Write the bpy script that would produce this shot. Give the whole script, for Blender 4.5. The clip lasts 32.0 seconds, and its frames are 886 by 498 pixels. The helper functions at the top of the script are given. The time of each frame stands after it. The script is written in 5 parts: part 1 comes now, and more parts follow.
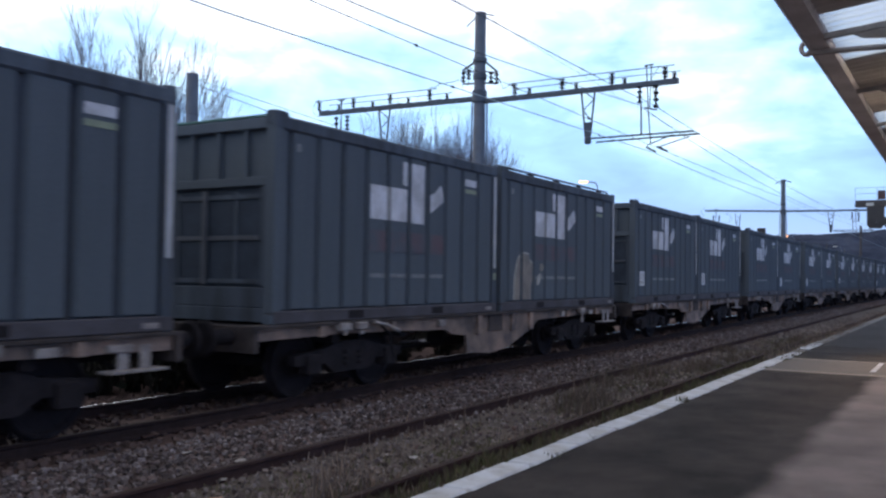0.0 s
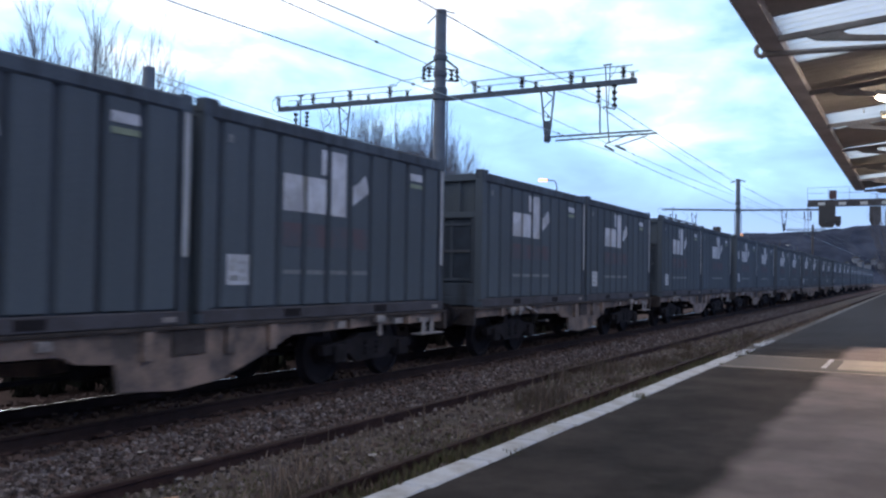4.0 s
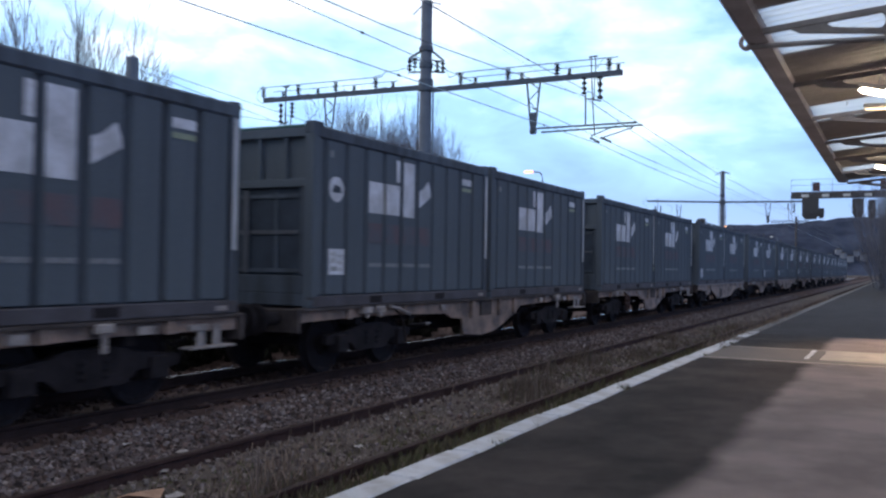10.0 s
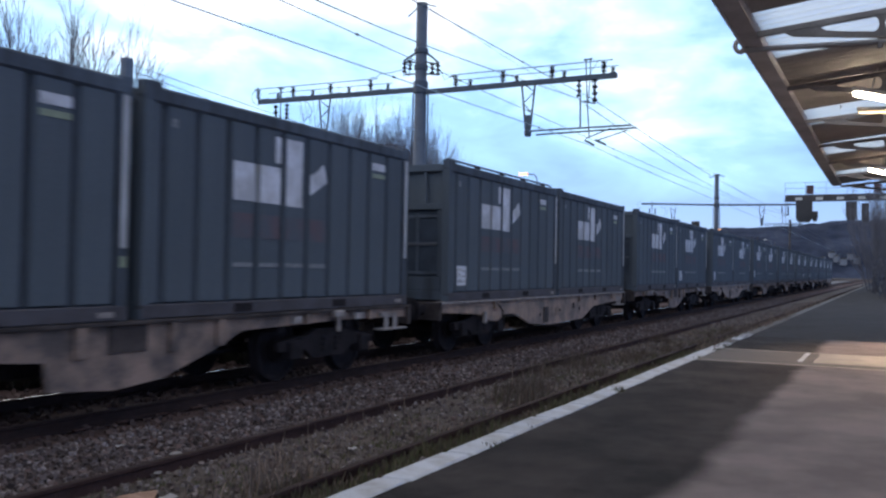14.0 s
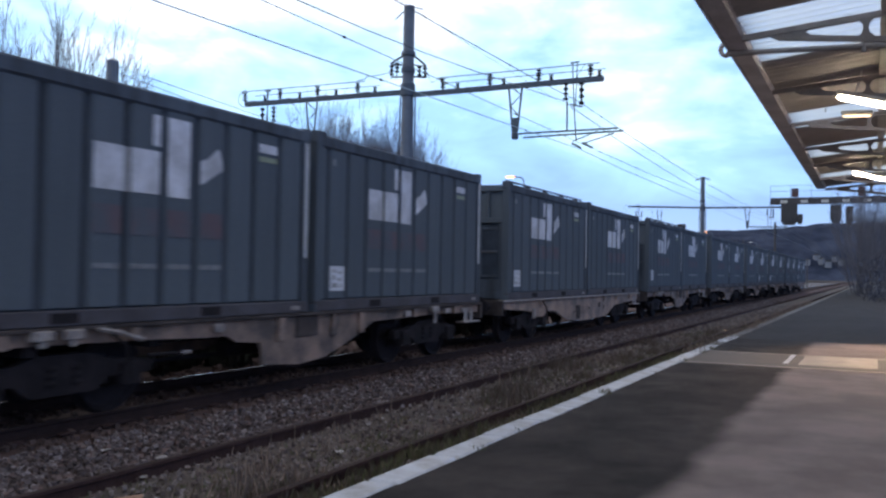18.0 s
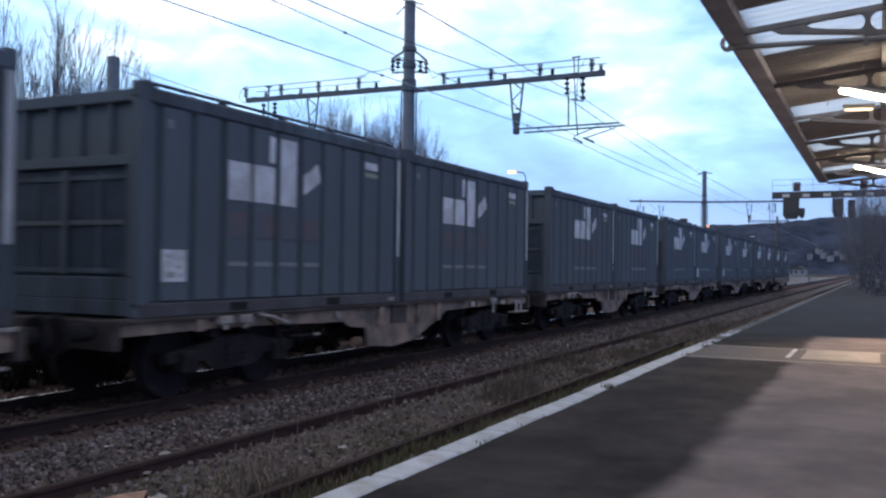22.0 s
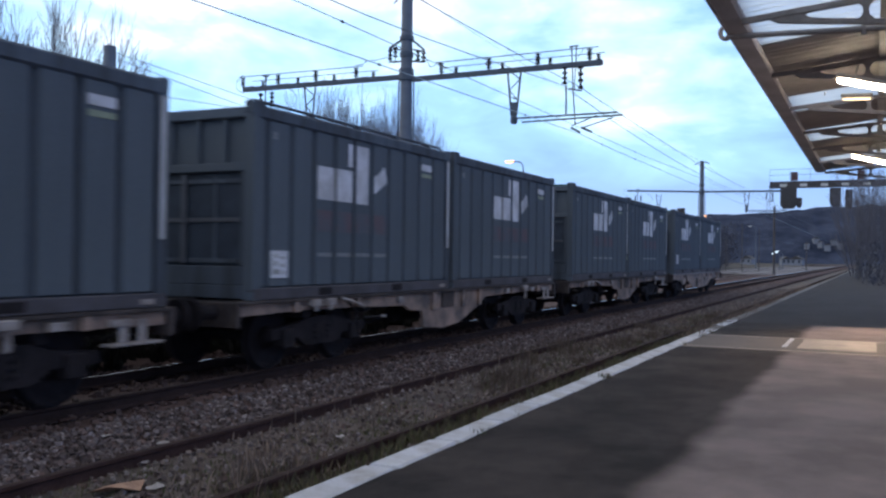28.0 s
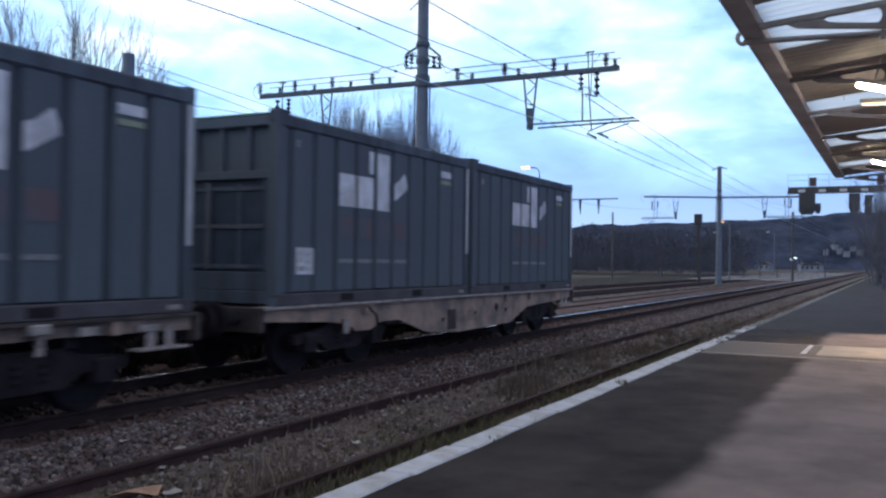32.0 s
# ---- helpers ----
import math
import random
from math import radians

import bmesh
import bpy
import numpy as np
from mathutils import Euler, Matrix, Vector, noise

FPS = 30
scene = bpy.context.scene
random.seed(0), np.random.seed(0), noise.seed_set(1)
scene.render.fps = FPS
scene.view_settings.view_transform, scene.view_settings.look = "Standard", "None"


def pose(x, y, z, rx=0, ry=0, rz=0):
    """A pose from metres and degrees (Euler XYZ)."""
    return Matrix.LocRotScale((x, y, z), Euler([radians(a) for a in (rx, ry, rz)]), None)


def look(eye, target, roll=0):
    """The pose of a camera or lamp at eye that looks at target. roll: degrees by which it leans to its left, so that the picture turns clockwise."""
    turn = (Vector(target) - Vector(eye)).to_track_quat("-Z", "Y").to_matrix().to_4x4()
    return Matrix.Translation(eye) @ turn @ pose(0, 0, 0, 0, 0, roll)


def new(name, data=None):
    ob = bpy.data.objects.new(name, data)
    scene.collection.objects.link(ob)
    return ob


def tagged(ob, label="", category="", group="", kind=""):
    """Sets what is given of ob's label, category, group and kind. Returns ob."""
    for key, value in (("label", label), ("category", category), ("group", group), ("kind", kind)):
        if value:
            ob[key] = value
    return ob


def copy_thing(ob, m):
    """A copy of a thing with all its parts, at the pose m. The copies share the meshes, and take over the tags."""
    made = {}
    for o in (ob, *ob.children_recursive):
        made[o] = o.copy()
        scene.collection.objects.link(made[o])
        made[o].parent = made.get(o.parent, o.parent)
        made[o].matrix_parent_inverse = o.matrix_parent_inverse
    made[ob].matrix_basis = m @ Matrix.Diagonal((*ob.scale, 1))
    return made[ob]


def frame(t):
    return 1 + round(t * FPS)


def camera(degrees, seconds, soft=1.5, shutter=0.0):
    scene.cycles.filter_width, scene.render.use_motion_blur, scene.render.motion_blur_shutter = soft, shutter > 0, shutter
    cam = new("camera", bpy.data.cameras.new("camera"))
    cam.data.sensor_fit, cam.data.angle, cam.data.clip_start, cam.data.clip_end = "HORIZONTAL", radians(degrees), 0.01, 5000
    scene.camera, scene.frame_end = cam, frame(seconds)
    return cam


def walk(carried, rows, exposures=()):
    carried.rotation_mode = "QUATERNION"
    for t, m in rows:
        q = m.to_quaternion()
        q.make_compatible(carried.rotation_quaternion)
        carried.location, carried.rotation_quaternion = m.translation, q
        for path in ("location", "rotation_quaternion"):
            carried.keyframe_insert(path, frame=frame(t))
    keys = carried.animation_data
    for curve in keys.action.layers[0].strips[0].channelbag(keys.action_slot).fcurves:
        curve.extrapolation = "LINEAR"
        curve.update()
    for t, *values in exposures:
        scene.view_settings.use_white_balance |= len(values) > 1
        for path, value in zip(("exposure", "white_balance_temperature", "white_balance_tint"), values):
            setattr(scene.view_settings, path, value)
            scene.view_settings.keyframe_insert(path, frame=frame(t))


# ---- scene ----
# World: x runs along the tracks away from the eye, y to the tracks' far side, z up; z = 0 is the top of the rails.
EYE = (0.0, 0.0, 1.679)
# seconds, turn to the tracks' side, tilt up, lean: the hand-held camera stands still and only turns
TURNS = [(0, 30.86, 1.76, 0.76), (0.5, 30.46, 1.69, 0.89), (1, 30.16, 1.60, 0.98), (1.5, 29.91, 1.64, 1.02), (2, 29.46, 1.70, 1.00), (2.5, 28.97, 1.73, 0.91), (3, 28.65, 1.75, 0.90), (3.5, 28.39, 1.72, 0.93), (5.5, 27.96, 1.42, 0.73), (6, 27.89, 1.39, 0.77), (6.5, 27.76, 1.40, 0.84), (7, 27.67, 1.42, 0.88), (7.5, 27.64, 1.42, 0.92), (8, 27.56, 1.47, 0.88), (8.5, 27.50, 1.44, 0.82), (9, 27.47, 1.25, 0.74), (9.5, 27.46, 1.13, 0.80), (10, 27.31, 1.09, 0.86), (10.5, 27.13, 0.99, 0.94), (11, 27.01, 0.84, 0.97), (11.5, 26.88, 0.79, 0.93), (12, 26.82, 0.76, 0.81), (12.5, 26.89, 0.79, 0.79), (13, 26.97, 0.88, 0.90), (13.5, 26.95, 1.08, 0.95), (14, 26.96, 1.23, 0.99), (14.5, 26.95, 1.29, 1.01), (16.5, 26.36, 1.43, 1.12), (17, 26.20, 1.44, 1.12), (17.5, 26.12, 1.45, 1.07), (18, 26.13, 1.42, 0.95), (18.5, 26.14, 1.42, 0.90), (19, 26.27, 1.38, 0.77), (19.5, 26.32, 1.42, 0.76), (20, 26.24, 1.41, 0.86), (20.5, 26.19, 1.31, 0.86), (21, 26.21, 1.19, 0.84), (21.5, 26.23, 1.08, 0.82), (22, 26.24, 1.12, 0.73), (22.5, 26.20, 1.32, 0.78), (23, 26.14, 1.48, 0.86), (23.5, 26.05, 1.58, 0.95), (24, 25.74, 1.62, 1.00), (24.5, 25.40, 1.53, 0.90), (25, 25.20, 1.39, 0.86), (25.5, 25.09, 1.32, 0.91), (27.5, 25.91, 0.45, 0.80), (28, 26.07, 0.45, 0.72), (28.5, 26.19, 0.46, 0.73), (29, 26.36, 0.43, 0.73), (29.5, 26.56, 0.49, 0.76), (30, 26.73, 0.53, 0.78), (30.5, 26.87, 0.59, 0.74), (31, 27.02, 0.68, 0.69), (31.5, 27.11, 0.75, 0.64), (32, 27.12, 0.83, 0.73)]


def aim(turn, tilt, lean):
    a, b = radians(turn), radians(tilt)
    way = Vector((math.cos(b) * math.cos(a), math.cos(b) * math.sin(a), math.sin(b)))
    return look(EYE, Vector(EYE) + way, lean)


cam = camera(53.44, 32.0, soft=2.4, shutter=0.5)
walk(cam, [(t, aim(a, b, c)) for t, a, b, c in TURNS], exposures=[(0, 0.47, 6640, 14.4), (32, 0.41, 6430, 14.2)])

# ---- world and light ----
world = bpy.data.worlds.new("evening_sky")
scene.world = world
world.use_nodes = True
wn, wl = world.node_tree.nodes, world.node_tree.links
wn.clear()


def wnode(kind, **kw):
    n = wn.new(kind)
    for k, v in kw.items():
        n.inputs[k].default_value = v
    return n


sky = wn.new("ShaderNodeTexSky")
sky.sky_type, sky.sun_disc = "NISHITA", False
sky.sun_elevation, sky.sun_rotation = radians(16), radians(30)
sky.air_density, sky.dust_density, sky.ozone_density = 1.0, 0.0, 5.0
coord = wn.new("ShaderNodeTexCoord")
sep = wn.new("ShaderNodeSeparateXYZ")
wl.new(coord.outputs["Generated"], sep.inputs[0])
# cloud layer: stretch the direction so that clouds flatten towards the horizon
mp = wn.new("ShaderNodeMapping")
mp.inputs["Scale"].default_value = (1.0, 1.0, 2.5)
wl.new(coord.outputs["Generated"], mp.inputs["Vector"])
big = wnode("ShaderNodeTexNoise", Scale=2.2, Detail=5.0, Roughness=0.46, Distortion=0.25)
fine = wnode("ShaderNodeTexNoise", Scale=7.0, Detail=6.0, Roughness=0.52, Distortion=0.3)
wl.new(mp.outputs[0], big.inputs["Vector"])
wl.new(mp.outputs[0], fine.inputs["Vector"])
mixn = wn.new("ShaderNodeMix")
mixn.data_type = "FLOAT"
mixn.inputs["Factor"].default_value = 0.40
wl.new(big.outputs["Fac"], mixn.inputs["A"])
wl.new(fine.outputs["Fac"], mixn.inputs["B"])
hgt = wn.new("ShaderNodeMath")
hgt.operation = "MULTIPLY_ADD"
hgt.inputs[1].default_value, hgt.inputs[2].default_value = 2.8, -0.60
wl.new(sep.outputs["Z"], hgt.inputs[0])
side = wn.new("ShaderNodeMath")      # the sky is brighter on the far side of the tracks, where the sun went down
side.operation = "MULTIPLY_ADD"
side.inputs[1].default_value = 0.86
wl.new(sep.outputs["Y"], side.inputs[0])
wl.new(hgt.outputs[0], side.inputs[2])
addh = wn.new("ShaderNodeMath")
addh.operation = "ADD"
punch = wn.new("ShaderNodeMath")
punch.operation = "MULTIPLY_ADD"
punch.inputs[1].default_value, punch.inputs[2].default_value = 2.6, -1.05
wl.new(mixn.outputs["Result"], punch.inputs[0])
wl.new(punch.outputs[0], addh.inputs[0])
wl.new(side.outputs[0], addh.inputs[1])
ramp = wn.new("ShaderNodeValToRGB")
els = ramp.color_ramp.elements
els[0].position, els[0].color = 0.18, (0.18, 0.29, 0.64, 1)
els[1].position, els[1].color = 0.80, (0.96, 1.0, 1.0, 1)
e = els.new(0.46)
e.color = (0.30, 0.52, 0.87, 1)
e = els.new(0.66)
e.color = (0.59, 0.83, 1.0, 1)
wl.new(addh.outputs[0], ramp.inputs[0])
bg_sky, bg_cloud = wnode("ShaderNodeBackground", Strength=0.05), wnode("ShaderNodeBackground", Strength=0.92)
wl.new(sky.outputs[0], bg_sky.inputs["Color"])
wl.new(ramp.outputs[0], bg_cloud.inputs["Color"])
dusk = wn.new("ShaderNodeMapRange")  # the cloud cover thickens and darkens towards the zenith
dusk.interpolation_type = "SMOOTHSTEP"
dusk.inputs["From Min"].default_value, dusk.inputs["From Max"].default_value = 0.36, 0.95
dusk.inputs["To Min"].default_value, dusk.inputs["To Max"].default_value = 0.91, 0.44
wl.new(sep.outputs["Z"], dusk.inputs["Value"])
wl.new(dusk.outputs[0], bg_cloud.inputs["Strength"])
addw = wn.new("ShaderNodeAddShader")
wl.new(bg_sky.outputs[0], addw.inputs[0])
wl.new(bg_cloud.outputs[0], addw.inputs[1])
outw = wn.new("ShaderNodeOutputWorld")
wl.new(addw.outputs[0], outw.inputs["Surface"])

sun_data = bpy.data.lights.new("sun", "SUN")
sun_data.energy, sun_data.angle, sun_data.color = 0.5, radians(25), (1.0, 0.93, 0.85)
sun_ob = new("sun", sun_data)
sun_ob.matrix_world = look((0, 0, 60), (-15, -26, 51.4))


# Added spot near the end tube lamp, throwing a warm pool on the platform
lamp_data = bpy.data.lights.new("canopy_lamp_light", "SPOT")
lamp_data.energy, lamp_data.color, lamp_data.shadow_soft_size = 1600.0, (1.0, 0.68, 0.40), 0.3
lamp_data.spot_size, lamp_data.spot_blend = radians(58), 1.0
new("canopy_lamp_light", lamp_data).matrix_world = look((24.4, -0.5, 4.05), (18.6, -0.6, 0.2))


# ---- materials ----
def mat(name, color, rough=0.7, metal=0.0, var=0.25, scale=3.0, bump=0.0, bump_scale=60.0, second=None, stain=0.0,
        rnd=0.0, emit=None, strength=0.0, streak=False, spec=0.5):
    """A surface with variation at two scales: blotches of a second colour, fine grain, relief."""
    m = bpy.data.materials.new(name)
    m.use_nodes = True
    nt = m.node_tree
    n, l = nt.nodes, nt.links
    b = n["Principled BSDF"]
    b.inputs["Roughness"].default_value, b.inputs["Metallic"].default_value = rough, metal
    b.inputs["Specular IOR Level"].default_value = spec
    tc = n.new("ShaderNodeTexCoord")
    vec = tc.outputs["Object"]
    if streak:
        mpg = n.new("ShaderNodeMapping")
        mpg.inputs["Scale"].default_value = (1.0, 1.0, 0.12)
        l.new(vec, mpg.inputs["Vector"])
        vec = mpg.outputs[0]
    n1 = n.new("ShaderNodeTexNoise")
    n1.inputs["Scale"].default_value, n1.inputs["Detail"].default_value = scale, 6.0
    n1.inputs["Roughness"].default_value = 0.62
    n2 = n.new("ShaderNodeTexNoise")
    n2.inputs["Scale"].default_value, n2.inputs["Detail"].default_value = bump_scale, 4.0
    l.new(vec, n1.inputs["Vector"])
    l.new(tc.outputs["Object"], n2.inputs["Vector"])
    r = n.new("ShaderNodeValToRGB")
    c2 = second or tuple(c * (1 - var) for c in color)
    r.color_ramp.elements[0].position, r.color_ramp.elements[0].color = 0.38 - stain * 0.1, (*c2, 1)
    r.color_ramp.elements[1].position, r.color_ramp.elements[1].color = 0.62 - stain * 0.1, (*color, 1)
    l.new(n1.outputs["Fac"], r.inputs[0])
    hsv = n.new("ShaderNodeHueSaturation")
    l.new(r.outputs[0], hsv.inputs["Color"])
    mr = n.new("ShaderNodeMapRange")
    mr.inputs["To Min"].default_value, mr.inputs["To Max"].default_value = 1 - var * 0.8, 1 + var * 0.8
    l.new(n2.outputs["Fac"], mr.inputs["Value"])
    if rnd:
        oi = n.new("ShaderNodeObjectInfo")
        mr2 = n.new("ShaderNodeMapRange")
        mr2.inputs["To Min"].default_value, mr2.inputs["To Max"].default_value = 1 - rnd, 1 + rnd
        l.new(oi.outputs["Random"], mr2.inputs["Value"])
        mul = n.new("ShaderNodeMath")
        mul.operation = "MULTIPLY"
        l.new(mr.outputs[0], mul.inputs[0])
        l.new(mr2.outputs[0], mul.inputs[1])
        l.new(mul.outputs[0], hsv.inputs["Value"])
    else:
        l.new(mr.outputs[0], hsv.inputs["Value"])
    l.new(hsv.outputs[0], b.inputs["Base Color"])
    rr = n.new("ShaderNodeMapRange")
    rr.inputs["To Min"].default_value, rr.inputs["To Max"].default_value = max(rough - 0.12, 0.03), min(rough + 0.12, 1)
    l.new(n1.outputs["Fac"], rr.inputs["Value"])
    l.new(rr.outputs[0], b.inputs["Roughness"])
    if bump:
        bp = n.new("ShaderNodeBump")
        bp.inputs["Strength"].default_value, bp.inputs["Distance"].default_value = bump, 0.02
        l.new(n2.outputs["Fac"], bp.inputs["Height"])
        l.new(bp.outputs[0], b.inputs["Normal"])
    if emit:
        b.inputs["Emission Color"].default_value, b.inputs["Emission Strength"].default_value = (*emit, 1), strength
    return m


def island_mat(name, colors, rough=0.9):
    """Loose pieces, each with a shade of its own."""
    m = bpy.data.materials.new(name)
    m.use_nodes = True
    n, l = m.node_tree.nodes, m.node_tree.links
    b = n["Principled BSDF"]
    b.inputs["Roughness"].default_value = rough
    b.inputs["Specular IOR Level"].default_value = 0.2
    g = n.new("ShaderNodeNewGeometry")
    r = n.new("ShaderNodeValToRGB")
    r.color_ramp.interpolation = "CONSTANT"
    e = r.color_ramp.elements
    e[0].color = (*colors[0], 1)
    e[1].position, e[1].color = 1 / len(colors), (*colors[1], 1)
    for i in range(2, len(colors)):
        q = e.new(i / len(colors))
        q.color = (*colors[i], 1)
    l.new(g.outputs["Random Per Island"], r.inputs[0])
    l.new(r.outputs[0], b.inputs["Base Color"])
    return m


M_STEEL_GREY = mat("container_paint", (0.101, 0.117, 0.138), 0.85, 0.0, 0.22, 1.1, 0.12, 45, spec=0.06, second=(0.082, 0.096, 0.114), rnd=0.07, streak=True)
M_FRAME_GREY = mat("container_frame_paint", (0.094, 0.112, 0.138), 0.85, 0.0, 0.25, 2.0, 0.12, 40, spec=0.08, second=(0.052, 0.058, 0.070), streak=True)
# Wall behind the panels: groove shade is put into this darker colour
M_GROOVE = mat("groove_shade_paint", (0.062, 0.070, 0.088), 0.9, 0.0, 0.25, 2.0, 0.12, 40, spec=0.05, second=(0.030, 0.032, 0.040), streak=True)
M_DOOR_BAR = mat("scuffed_door_bar", (0.105, 0.112, 0.13), 0.8, 0.0, 0.3, 4.0, second=(0.09, 0.093, 0.105), spec=0.1)
M_DOOR_DARK = mat("door_paint", (0.052, 0.064, 0.084), 0.85, 0.0, 0.25, 2.0, 0.1, 40, spec=0.08)
M_WHITE_FILM = mat("white_marking_film", (0.58, 0.58, 0.63), 0.7, 0.0, 0.12, 3.0, 0.05, 30, second=(0.38, 0.375, 0.40), rnd=0.08, spec=0.1)
M_RED_FADED = mat("faded_red_marking", (0.124, 0.090, 0.102), 0.8, 0.0, 0.25, 2.2, 0.05, 40, spec=0.06, second=(0.094, 0.102, 0.122))
M_POST_PALE = mat("pale_post_paint", (0.40, 0.40, 0.42), 0.5, 0.0, 0.3, 5.0, 0.1, 40, second=(0.20, 0.195, 0.19), streak=True, spec=0.15)
M_PRINT = mat("faded_print", (0.40, 0.39, 0.40), 0.6, 0.0, 0.2, 9.0, second=(0.30, 0.29, 0.30))
M_YELLOW = mat("yellow_green_marking", (0.22, 0.25, 0.17), 0.6, 0.0, 0.2, 8.0)
M_TEXT_DIM = mat("dim_grey_lettering", (0.185, 0.190, 0.205), 0.6, 0.0, 0.3, 9.0, second=(0.11, 0.112, 0.125))
M_GREEN_TARP = mat("green_tarpaulin", (0.06, 0.17, 0.14), 0.6, 0.0, 0.3, 3.0, 0.2, 25)
M_RUST_FRAME = mat("rusty_wagon_steel", (0.272, 0.186, 0.150), 0.8, 0.0, 0.4, 2.2, 0.35, 40, second=(0.085, 0.066, 0.062), rnd=0.12)
M_PALE_FRAME = mat("pale_dirty_wagon_paint", (0.318, 0.215, 0.168), 0.75, 0.0, 0.35, 2.2, 0.2, 50, second=(0.125, 0.095, 0.085))
M_SILL_DARK = mat("grimy_flange_steel", (0.075, 0.060, 0.058), 0.85, 0.0, 0.35, 2.5, 0.3, 50, second=(0.035, 0.028, 0.028), spec=0.2)
M_RAIL_DIRTY = mat("dirty_container_rail", (0.078, 0.072, 0.084), 0.75, 0.0, 0.3, 1.6, 0.15, 40, second=(0.052, 0.046, 0.052), spec=0.25)
M_BOGIE = mat("bogie_grime", (0.025, 0.021, 0.024), 0.95, 0.0, 0.3, 5.0, 0.4, 40, second=(0.015, 0.013, 0.015), spec=0.12)
M_WHEEL = mat("wheel_steel", (0.024, 0.020, 0.023), 0.9, 0.0, 0.3, 6.0, 0.2, 40, spec=0.15)
M_WHITE_AND_LIT_EDGE = mat("grimy_white_and_lit_edge", (0.30, 0.265, 0.255), 0.7, 0.0, 0.35, 7.0, 0.2, 40, second=(0.17, 0.14, 0.135))
M_RAIL_HEAD = mat("polished_rail_head", (0.62, 0.62, 0.65), 0.20, 1.0, 0.08, 4.0)
M_RAIL_DULL = mat("dull_rail_head", (0.054, 0.036, 0.034), 0.9, 0.0, 0.25, 5.0, 0.2, 40, second=(0.038, 0.026, 0.024), spec=0.15)
M_RAIL_RUST = mat("rail_rust", (0.070, 0.042, 0.038), 0.95, 0.0, 0.35, 4.0, 0.4, 60, spec=0.1)
# main line rail sides are set darker than the siding's
M_RAIL_DARK = mat("dark_rail_side", (0.040, 0.026, 0.025), 0.95, 0.0, 0.3, 4.0, 0.4, 60, spec=0.1)
M_SLEEPER = mat("weathered_sleeper", (0.10, 0.085, 0.075), 0.9, 0.0, 0.4, 5.0, 0.5, 30, rnd=0.2)
M_GROUND = mat("rough_ground", (0.125, 0.115, 0.105), 0.95, 0.0, 0.4, 0.09, 0.6, 3.0, second=(0.080, 0.077, 0.072), spec=0.0)
M_BED = mat("ballast_fines", (0.140, 0.110, 0.098), 0.95, 0.0, 0.5, 0.9, 0.9, 28, spec=0.15, second=(0.075, 0.064, 0.057))
M_BED_DARK = mat("oiled_ballast", (0.120, 0.079, 0.072), 0.95, 0.0, 0.5, 0.8, 0.9, 28, spec=0.1, second=(0.074, 0.050, 0.047))
M_STONES = island_mat("ballast_stones", [(0.127, 0.103, 0.102), (0.169, 0.141, 0.141), (0.086, 0.066, 0.063), (0.245, 0.209, 0.210), (0.146, 0.101, 0.092), (0.098, 0.079, 0.080), (0.135, 0.102, 0.098), (0.058, 0.045, 0.044), (0.075, 0.055, 0.052)])
M_STONES_DARK = island_mat("rusty_ballast_stones", [(0.085, 0.057, 0.054), (0.103, 0.069, 0.062), (0.068, 0.048, 0.045), (0.120, 0.084, 0.076)])
M_STONES_SIDING = island_mat("siding_stones", [(0.153, 0.121, 0.110), (0.194, 0.158, 0.145), (0.112, 0.089, 0.082), (0.248, 0.212, 0.199)])
M_ASPHALT = mat("worn_asphalt", (0.050, 0.047, 0.049), 0.92, 0.0, 0.35, 0.6, 0.5, 120, spec=0.15, second=(0.034, 0.032, 0.034))


def platform_mat():
    m = mat("platform_asphalt", (0.235, 0.190, 0.178), 0.9, 0.0, 0.3, 0.9, 0.5, 120, second=(0.145, 0.118, 0.112), spec=0.15)
    n, l = m.node_tree.nodes, m.node_tree.links
    b = n["Principled BSDF"]
    pale = b.inputs["Base Color"].links[0].from_socket
    tc = n.new("ShaderNodeTexCoord")
    sp_ = n.new("ShaderNodeSeparateXYZ")
    l.new(tc.outputs["Object"], sp_.inputs[0])
    w1, w2 = n.new("ShaderNodeTexNoise"), n.new("ShaderNodeTexNoise")
    w1.inputs["Scale"].default_value, w1.inputs["Detail"].default_value = 0.8, 7.0
    w2.inputs["Scale"].default_value, w2.inputs["Detail"].default_value = 1.1, 9.0
    w2.inputs["Roughness"].default_value = 0.68
    l.new(tc.outputs["Object"], w1.inputs["Vector"])
    l.new(tc.outputs["Object"], w2.inputs["Vector"])
    ad = n.new("ShaderNodeMath")
    ad.operation = "MULTIPLY_ADD"
    ad.inputs[1].default_value = 0.42
    l.new(w1.outputs["Fac"], ad.inputs[0])
    l.new(sp_.outputs["Y"], ad.inputs[2])
    mr = n.new("ShaderNodeMapRange")
    mr.interpolation_type = "SMOOTHSTEP"
    mr.inputs["From Min"].default_value, mr.inputs["From Max"].default_value = 1.35, 1.59
    l.new(ad.outputs[0], mr.inputs["Value"])
    dark = n.new("ShaderNodeValToRGB")
    dark.color_ramp.elements[0].position, dark.color_ramp.elements[0].color = 0.38, (0.015, 0.013, 0.013, 1)
    dark.color_ramp.elements[1].position, dark.color_ramp.elements[1].color = 0.62, (0.046, 0.038, 0.036, 1)
    l.new(w2.outputs["Fac"], dark.inputs[0])
    mx = n.new("ShaderNodeMix")
    mx.data_type = "RGBA"
    l.new(mr.outputs[0], mx.inputs["Factor"])
    l.new(pale, mx.inputs["A"])
    l.new(dark.outputs[0], mx.inputs["B"])
    l.new(mx.outputs["Result"], b.inputs["Base Color"])
    return m


